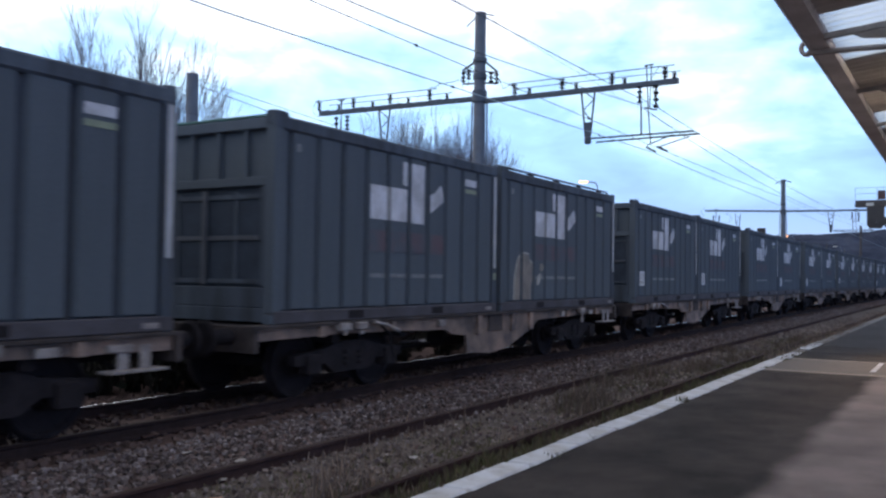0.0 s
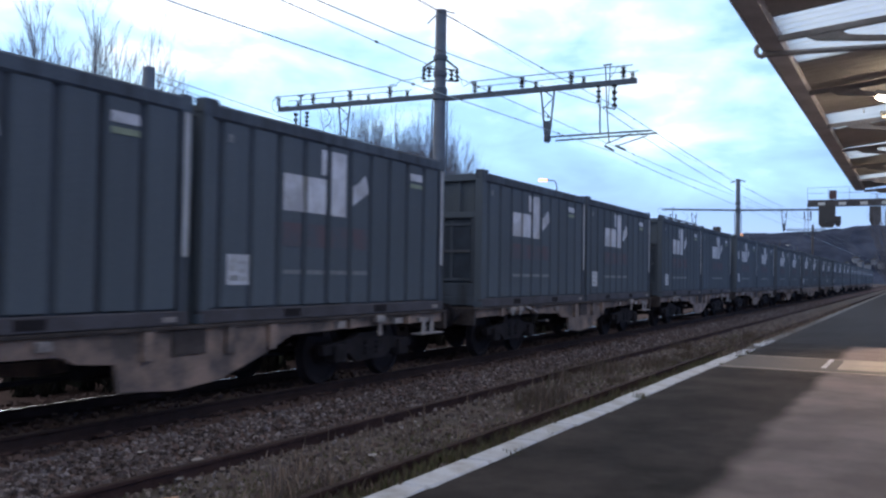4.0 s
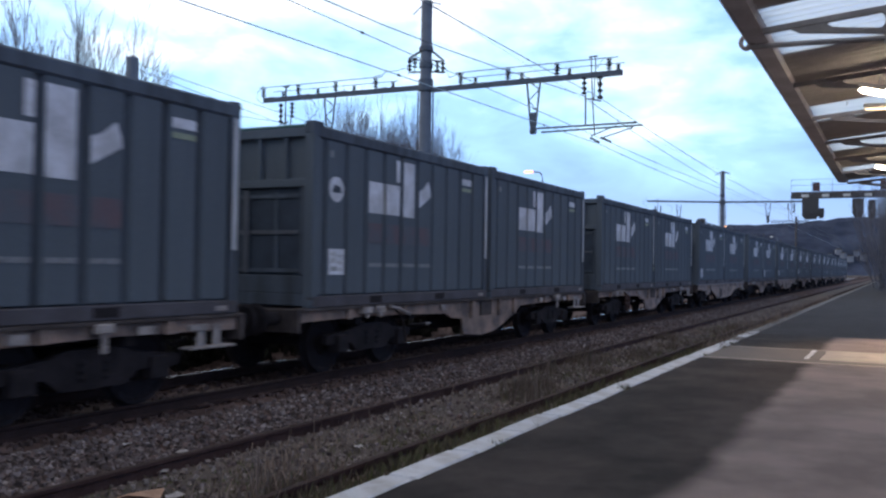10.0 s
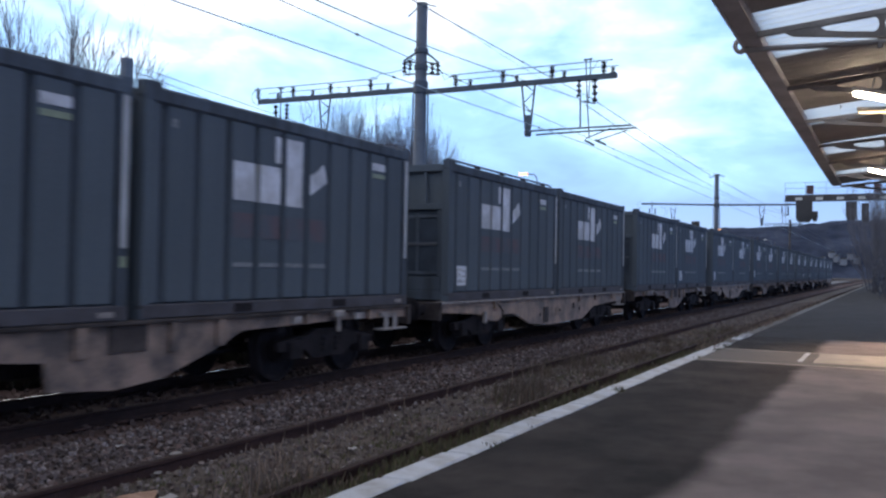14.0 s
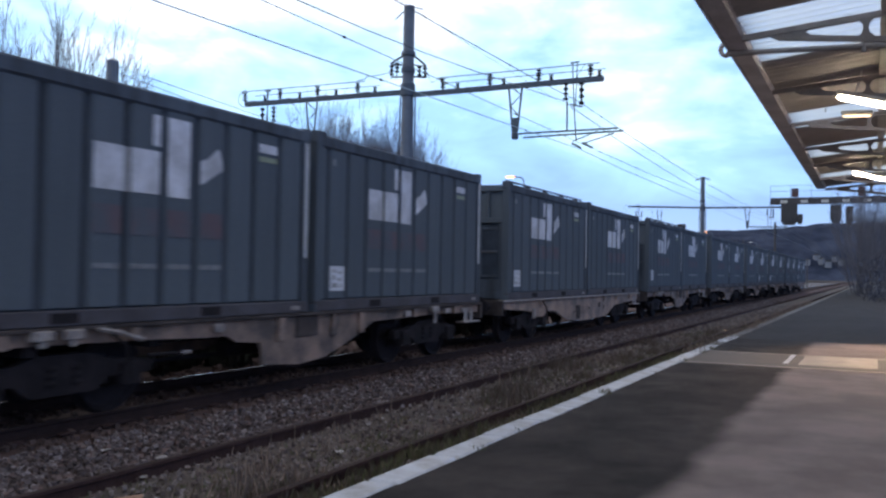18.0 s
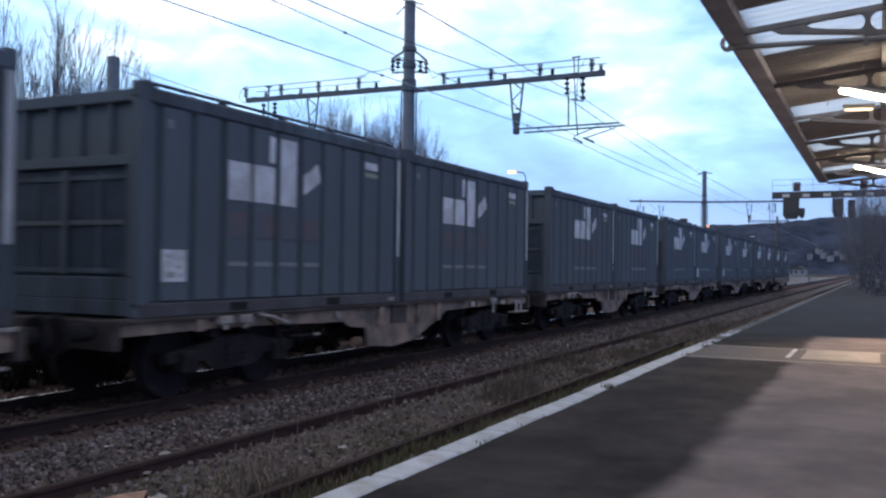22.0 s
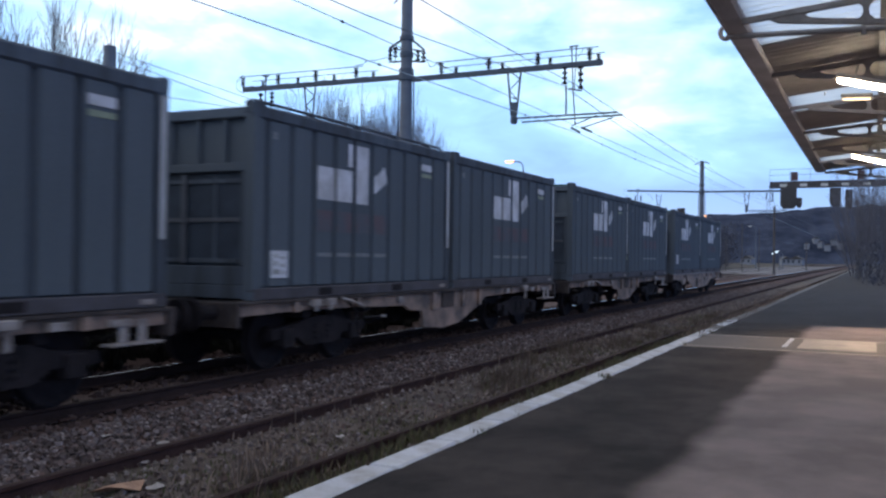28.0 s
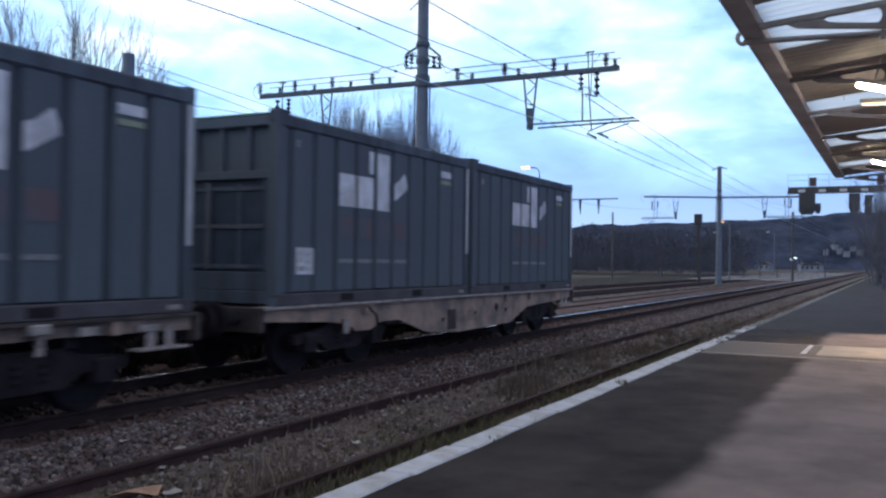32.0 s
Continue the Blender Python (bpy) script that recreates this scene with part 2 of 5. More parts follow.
M_PLATFORM = platform_mat()
M_CONCRETE_BAND = mat("concrete_band", (0.095, 0.078, 0.068), 0.85, 0.0, 0.25, 1.2, 0.2, 80)
M_PALE_CONCRETE = mat("smooth_pale_concrete", (0.27, 0.225, 0.185), 0.7, 0.0, 0.3, 1.5, 0.05, 60, second=(0.15, 0.125, 0.105))
M_KERB_WHITE = mat("white_painted_edge_stone", (0.50, 0.515, 0.55), 0.75, 0.0, 0.18, 3.0, 0.3, 40, second=(0.36, 0.35, 0.35), spec=0.2, rnd=0.06)
M_KERB_WORN = mat("worn_edge_stone", (0.15, 0.14, 0.13), 0.85, 0.0, 0.3, 2.0, 0.4, 40, second=(0.075, 0.070, 0.063), rnd=0.2)
M_STONE_FACE = mat("platform_face_stone", (0.17, 0.155, 0.135), 0.9, 0.0, 0.3, 3.0, 0.5, 40)
M_CATENARY = mat("galvanised_mast_steel", (0.135, 0.155, 0.19), 0.6, 0.1, 0.2, 1.5, 0.1, 40, second=(0.10, 0.115, 0.145))
M_ARM = mat("dark_catenary_steel", (0.078, 0.098, 0.128), 0.6, 0.2, 0.2, 2.0)
M_INSULATOR = mat("dark_glazed_insulator", (0.022, 0.024, 0.03), 0.25, 0.0, 0.2, 5.0)
M_WIRE = mat("weathered_wire", (0.07, 0.085, 0.11), 0.6, 0.4, 0.15, 2.0)
M_COPPER_WIRE = mat("weathered_copper_wire", (0.30, 0.41, 0.47), 0.55, 0.3, 0.15, 2.0)
M_CANOPY_STEEL = mat("brown_canopy_steel", (0.30, 0.268, 0.262), 0.6, 0.0, 0.25, 2.0, 0.1, 40, second=(0.21, 0.186, 0.182))
M_GUTTER = mat("weathered_grey_gutter", (0.60, 0.565, 0.58), 0.6, 0.0, 0.25, 1.6, 0.12, 40, second=(0.44, 0.41, 0.42), spec=0.3)
M_CANOPY_SHEET = mat("taupe_canopy_sheet", (0.47, 0.44, 0.42), 0.7, 0.0, 0.2, 1.0, 0.1, 40, second=(0.37, 0.345, 0.325), spec=0.2)
M_TUBE = mat("lit_fluorescent_tube", (0.9, 0.85, 0.75), 0.4, emit=(1.0, 0.84, 0.63), strength=48.0)
# Weak glow that draws the golden streak of light below the roof
M_TUBE_WEAK = mat("golden_streak_glow", (0.9, 0.8, 0.6), 0.4, emit=(1.0, 0.72, 0.42), strength=2.2)
M_FITTING = mat("lamp_fitting_enamel", (0.6, 0.58, 0.54), 0.5, 0.0, 0.1)
M_BARK = mat("wet_bark", (0.12, 0.115, 0.13), 0.9, 0.0, 0.3, 6.0, 0.3, 30)
M_TWIG = mat("bare_twig", (0.14, 0.135, 0.16), 0.9, 0.0, 0.2, 3.0)
M_DRY = island_mat("dry_grass", [(0.21, 0.157, 0.128), (0.16, 0.117, 0.098), (0.12, 0.092, 0.078), (0.28, 0.213, 0.176), (0.11, 0.088, 0.078)])
M_GREEN = island_mat("weed_leaves", [(0.095, 0.104, 0.052), (0.125, 0.124, 0.070), (0.105, 0.086, 0.062), (0.16, 0.135, 0.086), (0.086, 0.076, 0.058)])
M_WEED_BUSH = island_mat("brown_weed_twigs", [(0.12, 0.090, 0.074), (0.09, 0.068, 0.058), (0.15, 0.115, 0.095), (0.10, 0.088, 0.062)])
M_LITTER = mat("pale_litter", (0.36, 0.33, 0.32), 0.7, 0.0, 0.2, 9.0)
M_LEAF_BROWN = mat("brown_dead_leaf", (0.40, 0.24, 0.16), 0.8, 0.0, 0.3, 12.0)
# Distance haze is mixed into the hill and woods colours, bluer and paler
M_HILL = mat("hazed_hillside", (0.058, 0.068, 0.100), 1.0, 0.0, 0.45, 0.03, 0.5, 0.16, spec=0.0, second=(0.030, 0.037, 0.058))
M_WOODS = island_mat("hazed_winter_woods", [(0.080, 0.083, 0.104), (0.092, 0.094, 0.116), (0.066, 0.068, 0.088), (0.084, 0.084, 0.100)])
# Near-black colour of the bank added to darken the gaps below the wagons
M_SHADE_BANK = island_mat("under_wagon_shade", [(0.022, 0.020, 0.018), (0.03, 0.026, 0.022), (0.018, 0.018, 0.016), (0.026, 0.028, 0.020)])
M_GANTRY = mat("brown_gantry_steel", (0.085, 0.074, 0.074), 0.8, 0.0, 0.3, 1.0, 0.2, 30, second=(0.055, 0.048, 0.048))
M_RED_BOX = mat("dull_red_signal_box", (0.11, 0.055, 0.055), 0.7, 0.0, 0.2)
M_SIGNAL = mat("black_signal_enamel", (0.045, 0.038, 0.036), 0.5, 0.0, 0.2)
M_RED_TAIL = mat("faded_red_enamel", (0.20, 0.045, 0.04), 0.6, 0.0, 0.2, 8.0)
M_RED_LAMP = mat("dark_red_lens", (0.18, 0.02, 0.02), 0.3)
M_ORANGE_LAMP = mat("lit_sodium_lamp", (1, 0.6, 0.3), 0.4, emit=(1.0, 0.40, 0.12), strength=2.6)
M_COLD_LAMP = mat("lit_white_lamp", (1, 1, 1), 0.4, emit=(0.7, 0.93, 1.0), strength=2.0)
M_HOUSE = mat("pale_render", (0.22, 0.23, 0.26), 0.9, 0.0, 0.15, 0.5)
M_ROOF = mat("dark_roof_tile", (0.075, 0.068, 0.066), 0.9, 0.0, 0.3, 2.0)
M_PANE = mat("dim_window_pane", (0.05, 0.06, 0.08), 0.15)
M_PALE_GRASS = mat("pale_winter_grass", (0.075, 0.072, 0.072), 1.0, 0.0, 0.35, 0.5, 0.5, 8.0, second=(0.050, 0.048, 0.047), spec=0.0)
M_PALE_YARD = mat("pale_gravel", (0.27, 0.262, 0.27), 0.95, 0.0, 0.25, 0.3, 0.3, 6.0, second=(0.17, 0.165, 0.17), spec=0.0)
M_CREAM_LINE = mat("pale_spray_outline", (0.42, 0.40, 0.37), 0.8, 0.0, 0.3, 6.0, second=(0.28, 0.26, 0.24))
M_CREAM = mat("faded_cream_spray_paint", (0.25, 0.215, 0.185), 0.8, 0.0, 0.3, 3.0, second=(0.15, 0.13, 0.12))


def clear_sheet():
    """Milky corrugated roof sheet that lets the sky's light through."""
    m = bpy.data.materials.new("milky_clear_sheet")
    m.use_nodes = True
    n, l = m.node_tree.nodes, m.node_tree.links
    b = n["Principled BSDF"]
    b.inputs["Base Color"].default_value, b.inputs["Roughness"].default_value = (0.8, 0.85, 0.88, 1), 0.35
    tr = n.new("ShaderNodeBsdfTranslucent")
    tr.inputs[0].default_value = (0.94, 0.98, 1.0, 1)
    tp = n.new("ShaderNodeBsdfTransparent")
    tp.inputs[0].default_value = (0.94, 0.98, 1.0, 1)
    ns = n.new("ShaderNodeTexNoise")
    ns.inputs["Scale"].default_value = 2.0
    mx, mx2 = n.new("ShaderNodeMixShader"), n.new("ShaderNodeMixShader")
    l.new(ns.outputs["Fac"], mx.inputs[0])
    l.new(tr.outputs[0], mx.inputs[1])
    l.new(tp.outputs[0], mx.inputs[2])
    mx2.inputs[0].default_value = 0.88
    l.new(b.outputs[0], mx2.inputs[1])
    l.new(mx.outputs[0], mx2.inputs[2])
    l.new(mx2.outputs[0], n["Material Output"].inputs["Surface"])
    return m


M_CLEAR = clear_sheet()


# ---- building helpers ----
def mesh_of(name, bm, material, smooth=False):
    me = bpy.data.meshes.new(name)
    bm.normal_update()
    bm.to_mesh(me)
    bm.free()
    for mt in (material if isinstance(material, (list, tuple)) else [material]):
        me.materials.append(mt)
    if smooth:
        me.polygons.foreach_set("use_smooth", [True] * len(me.polygons))
    return me


def part(name, bm, material, parent=None, label="", at=None, smooth=False):
    """Links a bmesh (or a mesh that is shared) as one object under a thing or a part."""
    me = bm if isinstance(bm, bpy.types.Mesh) else mesh_of(name, bm, material, smooth)
    ob = new(name, me)
    if parent is not None:
        ob.parent = parent
    if at is not None:
        ob.matrix_basis = at if isinstance(at, Matrix) else Matrix.Translation(at)
    if label:
        ob["label"] = label
    return ob


def empty(name, label, category, group="", at=None, kind=""):
    ob = new(name)
    if at is not None:
        ob.matrix_basis = at if isinstance(at, Matrix) else Matrix.Translation(at)
    return tagged(ob, label, category, group, kind)


def add_box(bm, x0, x1, y0, y1, z0, z1, bevel=0.0, m=None):
    vs = [bm.verts.new(v) for v in ((x0, y0, z0), (x1, y0, z0), (x1, y1, z0), (x0, y1, z0), (x0, y0, z1), (x1, y0, z1), (x1, y1, z1), (x0, y1, z1))]
    fs = [bm.faces.new([vs[i] for i in f]) for f in ((3, 2, 1, 0), (4, 5, 6, 7), (0, 1, 5, 4), (1, 2, 6, 5), (2, 3, 7, 6), (3, 0, 4, 7))]
    if bevel:
        es = list({ed for f in fs for ed in f.edges})
        r = bmesh.ops.bevel(bm, geom=es, offset=bevel, segments=1, affect="EDGES", profile=0.5)
        vs = [v for v in bm.verts if v.is_valid and any(f in r["faces"] for f in v.link_faces)] if m else vs
    if m:
        bmesh.ops.transform(bm, matrix=m, verts=[v for v in vs if v.is_valid])
    return bm


def box(x0, x1, y0, y1, z0, z1, bevel=0.0):
    return add_box(bmesh.new(), x0, x1, y0, y1, z0, z1, bevel)


def add_prism(bm, outline, axis, a, b):
    """Extrudes an outline of 2D points along an axis from a to b."""
    def put(p, q):
        return {"x": (q, p[0], p[1]), "y": (p[0], q, p[1]), "z": (p[0], p[1], q)}[axis]
    lo = [bm.verts.new(put(p, a)) for p in outline]
    hi = [bm.verts.new(put(p, b)) for p in outline]
    k = len(outline)
    bm.faces.new(lo[::-1])
    bm.faces.new(hi)
    for i in range(k):
        bm.faces.new((lo[i], lo[(i + 1) % k], hi[(i + 1) % k], hi[i]))
    bmesh.ops.recalc_face_normals(bm, faces=bm.faces[:])
    return bm


def prism(outline, axis, a, b):
    return add_prism(bmesh.new(), outline, axis, a, b)


def add_tube(bm, pts, radius, sides=6, closed_ends=True):
    """A tube along a line of points; radius may differ from point to point."""
    rs = radius if isinstance(radius, (list, tuple)) else [radius] * len(pts)
    rings = []
    pts = [Vector(p) for p in pts]
    for i, p in enumerate(pts):
        d = (pts[min(i + 1, len(pts) - 1)] - pts[max(i - 1, 0)]).normalized()
        u = d.cross(Vector((0, 0, 1)) if abs(d.z) < 0.95 else Vector((1, 0, 0))).normalized()
        w = d.cross(u)
        rings.append([bm.verts.new(p + rs[i] * (math.cos(2 * math.pi * k / sides) * u + math.sin(2 * math.pi * k / sides) * w)) for k in range(sides)])
    for a, b in zip(rings, rings[1:]):
        for k in range(sides):
            bm.faces.new((a[k], a[(k + 1) % sides], b[(k + 1) % sides], b[k]))
    if closed_ends and sides > 2:
        bm.faces.new(rings[0][::-1])
        bm.faces.new(rings[-1])
    return bm


def tube(pts, radius, sides=6):
    return add_tube(bmesh.new(), pts, radius, sides)


def add_lathe(bm, profile, axis="z", at=(0, 0, 0), sides=12):
    """Turns a profile of (radius, height) about an axis."""
    rings = []
    for r, h in profile:
        ring = []
        for k in range(sides):
            c, s = r * math.cos(2 * math.pi * k / sides), r * math.sin(2 * math.pi * k / sides)
            v = {"z": (c, s, h), "y": (c, h, s), "x": (h, c, s)}[axis]
            ring.append(bm.verts.new(Vector(v) + Vector(at)))
        rings.append(ring)
    for a, b in zip(rings, rings[1:]):
        for k in range(sides):
            bm.faces.new((a[k], a[(k + 1) % sides], b[(k + 1) % sides], b[k]))
    bm.faces.new(rings[0][::-1])
    bm.faces.new(rings[-1])
    bmesh.ops.recalc_face_normals(bm, faces=bm.faces[:])
    return bm


def lathe(profile, axis="z", at=(0, 0, 0), sides=12):
    return add_lathe(bmesh.new(), profile, axis, at, sides)


def raw_mesh(name, verts, faces, material):
    me = bpy.data.meshes.new(name)
    me.from_pydata(verts, [], faces)
    for mt in (material if isinstance(material, (list, tuple)) else [material]):
        me.materials.append(mt)
    return me


# ---- the setting: ground, tracks, platform ----
NEAR_Y, MAIN_Y = 4.80, 8.69          # track axes
EDGE_Y, PLAT_Z = 3.20, 0.20          # platform edge and top
BED_Z, SIDING_Z = -0.19, -0.13

bm = bmesh.new()
N = 40
xs = [-3000 + 6000 * i / N for i in range(N + 1)]
grid = [[bm.verts.new((x, y, -0.55)) for y in xs] for x in xs]
for i in range(N):
    for j in range(N):
        bm.faces.new((grid[i][j], grid[i + 1][j], grid[i + 1][j + 1], grid[i][j + 1]))
tagged(part("ground", bm, M_GROUND), "rough dark earth and winter grass reaching the hills", "ground", kind="structure")


def bed(name, y0, y1, top, shoulder, material, label):
    b = prism([(y0 - shoulder, -0.56), (y1 + shoulder, -0.56), (y1, top), (y0, top)], "x", -260, 420)
    return tagged(part(name, b, material), label, "track bed", kind="structure")


bed("near_track_bed", 3.30, 5.66, SIDING_Z, 0.12, M_BED, "dirty overgrown ballast bed of a disused siding")
bed("main_track_bed", 6.9, 14.0, BED_Z + 0.004, 0.55, M_BED_DARK, "brown oil-stained ballast bed of the main line")
bed("far_track_bed", 15.0, 23.5, -0.30, 0.5, M_BED, "grey ballast of the tracks beyond the main line")

RAIL = [(-0.070, -0.165), (0.070, -0.165), (0.070, -0.150), (0.012, -0.125), (0.010, -0.045), (0.034, -0.032), (0.034, -0.004),
        (0.026, 0.0), (-0.026, 0.0), (-0.034, -0.004), (-0.034, -0.032), (-0.010, -0.045), (-0.012, -0.125), (-0.070, -0.150)]


def rail(parent, y, head, z=0.0, web=None):
    b = prism([(y + p, z + q) for p, q in RAIL], "x", -260, 420)
    for f in b.faces:
        f.material_index = 1 if f.normal.z > 0.7 and f.calc_center_median().z > z - 0.01 else 0
    return part("rail", b, [web or M_RAIL_RUST, head], parent)


def track(name, y, head, label, z=0.0, x0=2.0, count=90, sunk=0.0):
    t = empty(name, label, "railway track", kind="structure")
    for s in (-0.7525, 0.7525):
        # Near rail is coloured dull, standing for the train's dark reflection in it
        rail(t, y + s, M_RAIL_DULL if s < 0 else head, z, M_RAIL_DARK if head == M_RAIL_HEAD else None)
    sl = mesh_of("sleeper", box(-0.125, 0.125, -1.28, 1.28, -0.13, 0.0, 0.015), M_SLEEPER)
    ch = mesh_of("rail_chair", box(-0.09, 0.09, -0.11, 0.11, 0, 0.025, 0.006), M_RAIL_RUST)
    for i in range(count):
        part("sleeper", sl, None, t, at=pose(x0 + 0.6 * i, y + random.uniform(-.02, .02), z - 0.167 - sunk, 0, 0, random.uniform(-1, 1)))
        for s in (-0.7525, 0.7525):
            part("rail_chair", ch, None, t, at=(x0 + 0.6 * i, y + s, z - 0.163)) if i < 40 else None
    return t


track("near_track", NEAR_Y, M_RAIL_DULL, "rusty overgrown siding track with dull rails", sunk=.0)
track("main_track", MAIN_Y, M_RAIL_HEAD, "main line track, far rail polished, near rail dulled for dark reflection", sunk=.03)
for yy in (12.9, 17.2, 21.4):
    t_ = empty("far_track", "disused tracks in pale gravel beyond the main line", "railway track", kind="structure")
    for s in (-0.7525, 0.7525):
        rail(t_, yy + s, M_RAIL_DULL, -0.12)


def stones(name, count, x0, x1, y0, y1, z, size, material, label, bias=1.6):
    """Loose stones, each a dented block of its own; closer together near the eye."""
    rng = np.random.default_rng(sum(map(ord, name)))
    x = x0 + (x1 - x0) * rng.random(count) ** bias
    y = rng.uniform(y0, y1, count)
    s = rng.uniform(0.6, 1.35, count) * size
    base = np.array([(-1, -1, -1), (1, -1, -1), (1, 1, -1), (-1, 1, -1), (-1, -1, 1), (1, -1, 1), (1, 1, 1), (-1, 1, 1)], float) * 0.5
    verts = base[None] * rng.uniform(0.55, 1.1, (count, 8, 3))
    a, b = rng.uniform(0, 6.28, count), rng.uniform(-0.7, 0.7, count)
    ca, sa, cb, sb = np.cos(a), np.sin(a), np.cos(b), np.sin(b)
    rot = np.zeros((count, 3, 3))
    rot[:, 0, 0], rot[:, 0, 1], rot[:, 1, 0], rot[:, 1, 1], rot[:, 2, 2] = ca, -sa, sa, ca, 1
    tip = np.zeros((count, 3, 3))
    tip[:, 0, 0], tip[:, 1, 1], tip[:, 1, 2], tip[:, 2, 1], tip[:, 2, 2] = 1, cb, -sb, sb, cb
    verts = np.einsum("nij,njk,nvk->nvi", rot, tip, verts) * s[:, None, None]
    verts += np.stack([x, y, z + s * 0.18 + rng.uniform(-0.012, 0.02, count)], 1)[:, None, :]
    faces = np.array([(3, 2, 1, 0), (4, 5, 6, 7), (0, 1, 5, 4), (1, 2, 6, 5), (2, 3, 7, 6), (3, 0, 4, 7)])
    f = (faces[None] + 8 * np.arange(count)[:, None, None]).reshape(-1, 4)
    ob = part(name, raw_mesh(name, verts.reshape(-1, 3).tolist(), f.tolist(), material), None)
    return tagged(ob, label, "gravel", kind="stuff")


stones("shoulder_gravel", 28000, 2.5, 75, 5.70, 7.42, BED_Z, 0.043, M_STONES, "grey crushed stone ballast between the two tracks")
stones("main_line_gravel", 9000, 2.5, 70, 7.42, 10.9, BED_Z, 0.06, M_STONES_DARK, "dark rusty ballast under the main line")
stones("siding_gravel", 9000, 2.5, 60, 3.35, 5.68, SIDING_Z, 0.034, M_STONES_SIDING, "dirty small stones among weeds in the siding")
stones("siding_pale_gravel", 1500, 2.5, 50, 3.9, 5.68, SIDING_Z, 0.04, M_STONES, "scattered pale stones in the siding")
stones("far_gravel", 4000, 25, 160, 11.2, 24, -0.30, 0.07, M_STONES, "pale stones beyond the main line", 1.0)

# platform: slab, dark strip along the edge, paler walking surface, concrete band
plat = empty("platform", "low station platform of worn asphalt with a white edge", "platform", kind="structure")
part("slab", box(-60, 240, -9.0, EDGE_Y - 0.02, -0.5, PLAT_Z - 0.02), M_STONE_FACE, plat)


def strip(name, x0, x1, ys0, ys1, z, material, step=0.5, wob=0.03, label=""):
    """A thin sheet of surfacing with slightly uneven borders."""
    b = bmesh.new()
    k = max(2, int((x1 - x0) / step))
    rows_ = []
    for i in range(k + 1):
        x = x0 + (x1 - x0) * i / k
        w = wob * (noise.noise((x * 0.9, ys1, 0)) + 0.5 * noise.noise((x * 3.1, ys1, 2)))
        rows_.append([b.verts.new((x, ys0, z)), b.verts.new((x, ys1 + w, z)), b.verts.new((x, ys1 + w, z - 0.02)), b.verts.new((x, ys0, z - 0.02))])
    for p, q in zip(rows_, rows_[1:]):
        b.faces.new((p[0], q[0], q[1], p[1]))
        b.faces.new((p[1], q[1], q[2], p[2]))
    bmesh.ops.recalc_face_normals(b, faces=b.faces[:])
    return part(name, b, material, plat, label)


strip("surface", -60, 15.3, -9, EDGE_Y - 0.245, PLAT_Z - 0.002, M_PLATFORM, label="dark patched asphalt merging into paler reddish asphalt")
# Paler asphalt ends at 21.8, so its colour also paints the warm wash
strip("surface", 17.8, 21.8, -9, EDGE_Y - 0.245, PLAT_Z - 0.002, M_PLATFORM, label="dark patched asphalt merging into paler reddish asphalt")
strip("surface", 21.8, 240, -9, EDGE_Y - 0.245, PLAT_Z - 0.002, M_ASPHALT, label="dark worn asphalt")
strip("concrete_band", 15.3, 17.8, -8.9, EDGE_Y - 0.26, PLAT_Z + 0.002, M_CONCRETE_BAND, label="pale concrete band across the platform")
# rectangle of paler, warmer concrete inside the band
strip("concrete_band", 15.9, 17.8, -.06, 1.15, PLAT_Z + 0.006, M_PALE_CONCRETE, wob=.05, label="smooth concrete slab, paler than the band around it")
for x in (15.36, 17.84):
    part("joint_strip", box(x - .07, x + .07, -8.9, EDGE_Y - .3, PLAT_Z - .01, PLAT_Z + .005, .004), M_PALE_CONCRETE, plat, "narrow pale concrete joint strip")
part("painted_mark", prism([(15.95, 1.31), (17.78, 1.31), (17.78, 1.39), (15.95, 1.39)], "z", PLAT_Z + 0.008, PLAT_Z + 0.013), M_KERB_WHITE, plat)
part("platform_face", box(-60, 240, EDGE_Y - 0.02, EDGE_Y + 0.02, -0.5, PLAT_Z - 0.10), M_STONE_FACE, plat)
kerb_meshes = []
for v in range(5):
    random.seed(40 + v)
    b = box(0.006, 0.994, -0.25, 0.0, -0.13, 0.0, 0.018)
    for vert in b.verts:
        if vert.co.z > -0.03:
            vert.co += Vector((0, random.uniform(-0.016, 0.012), random.uniform(-0.012, 0.004)))
    kerb_meshes.append(mesh_of("edge_stone", b, M_KERB_WHITE if v < 4 else M_KERB_WORN))
random.seed(5)
for i in range(-6, 60):
    part("edge_stone", kerb_meshes[random.randrange(4) if i < 19 or i in (20, 21) else 4], None, plat, at=pose(0.35 + i, EDGE_Y + random.uniform(-.012, .012), PLAT_Z + 0.012, 0, 0, random.uniform(-.5, .5)))

# ---- the train ----
PITCH, CONT_L, CONT_H = 6.133, 6.04, 2.626
WAGON, DECK, TRAIN_Y = 13.857, 1.044, 8.69
FIRST = 9.628                        # front of the last wagon's load at the end of the clip
HALF_W = 1.25


# small unevenness of the train's pace: seconds, metres
UNEVEN = [(0, .13), (1, .19), (2, .23), (3, .21), (6, .08), (7, .24), (8, .14), (9, .03), (10, .14), (11, .09), (12, .06), (13, .16), (14, .05), (17, .12),
          (18, .08), (19, .11), (20, .07), (21, .09), (22, .13), (23, .02), (24, .0), (25, -.03), (28, .04), (29, -.11), (30, -.07), (31, -.04), (32, -.05)]


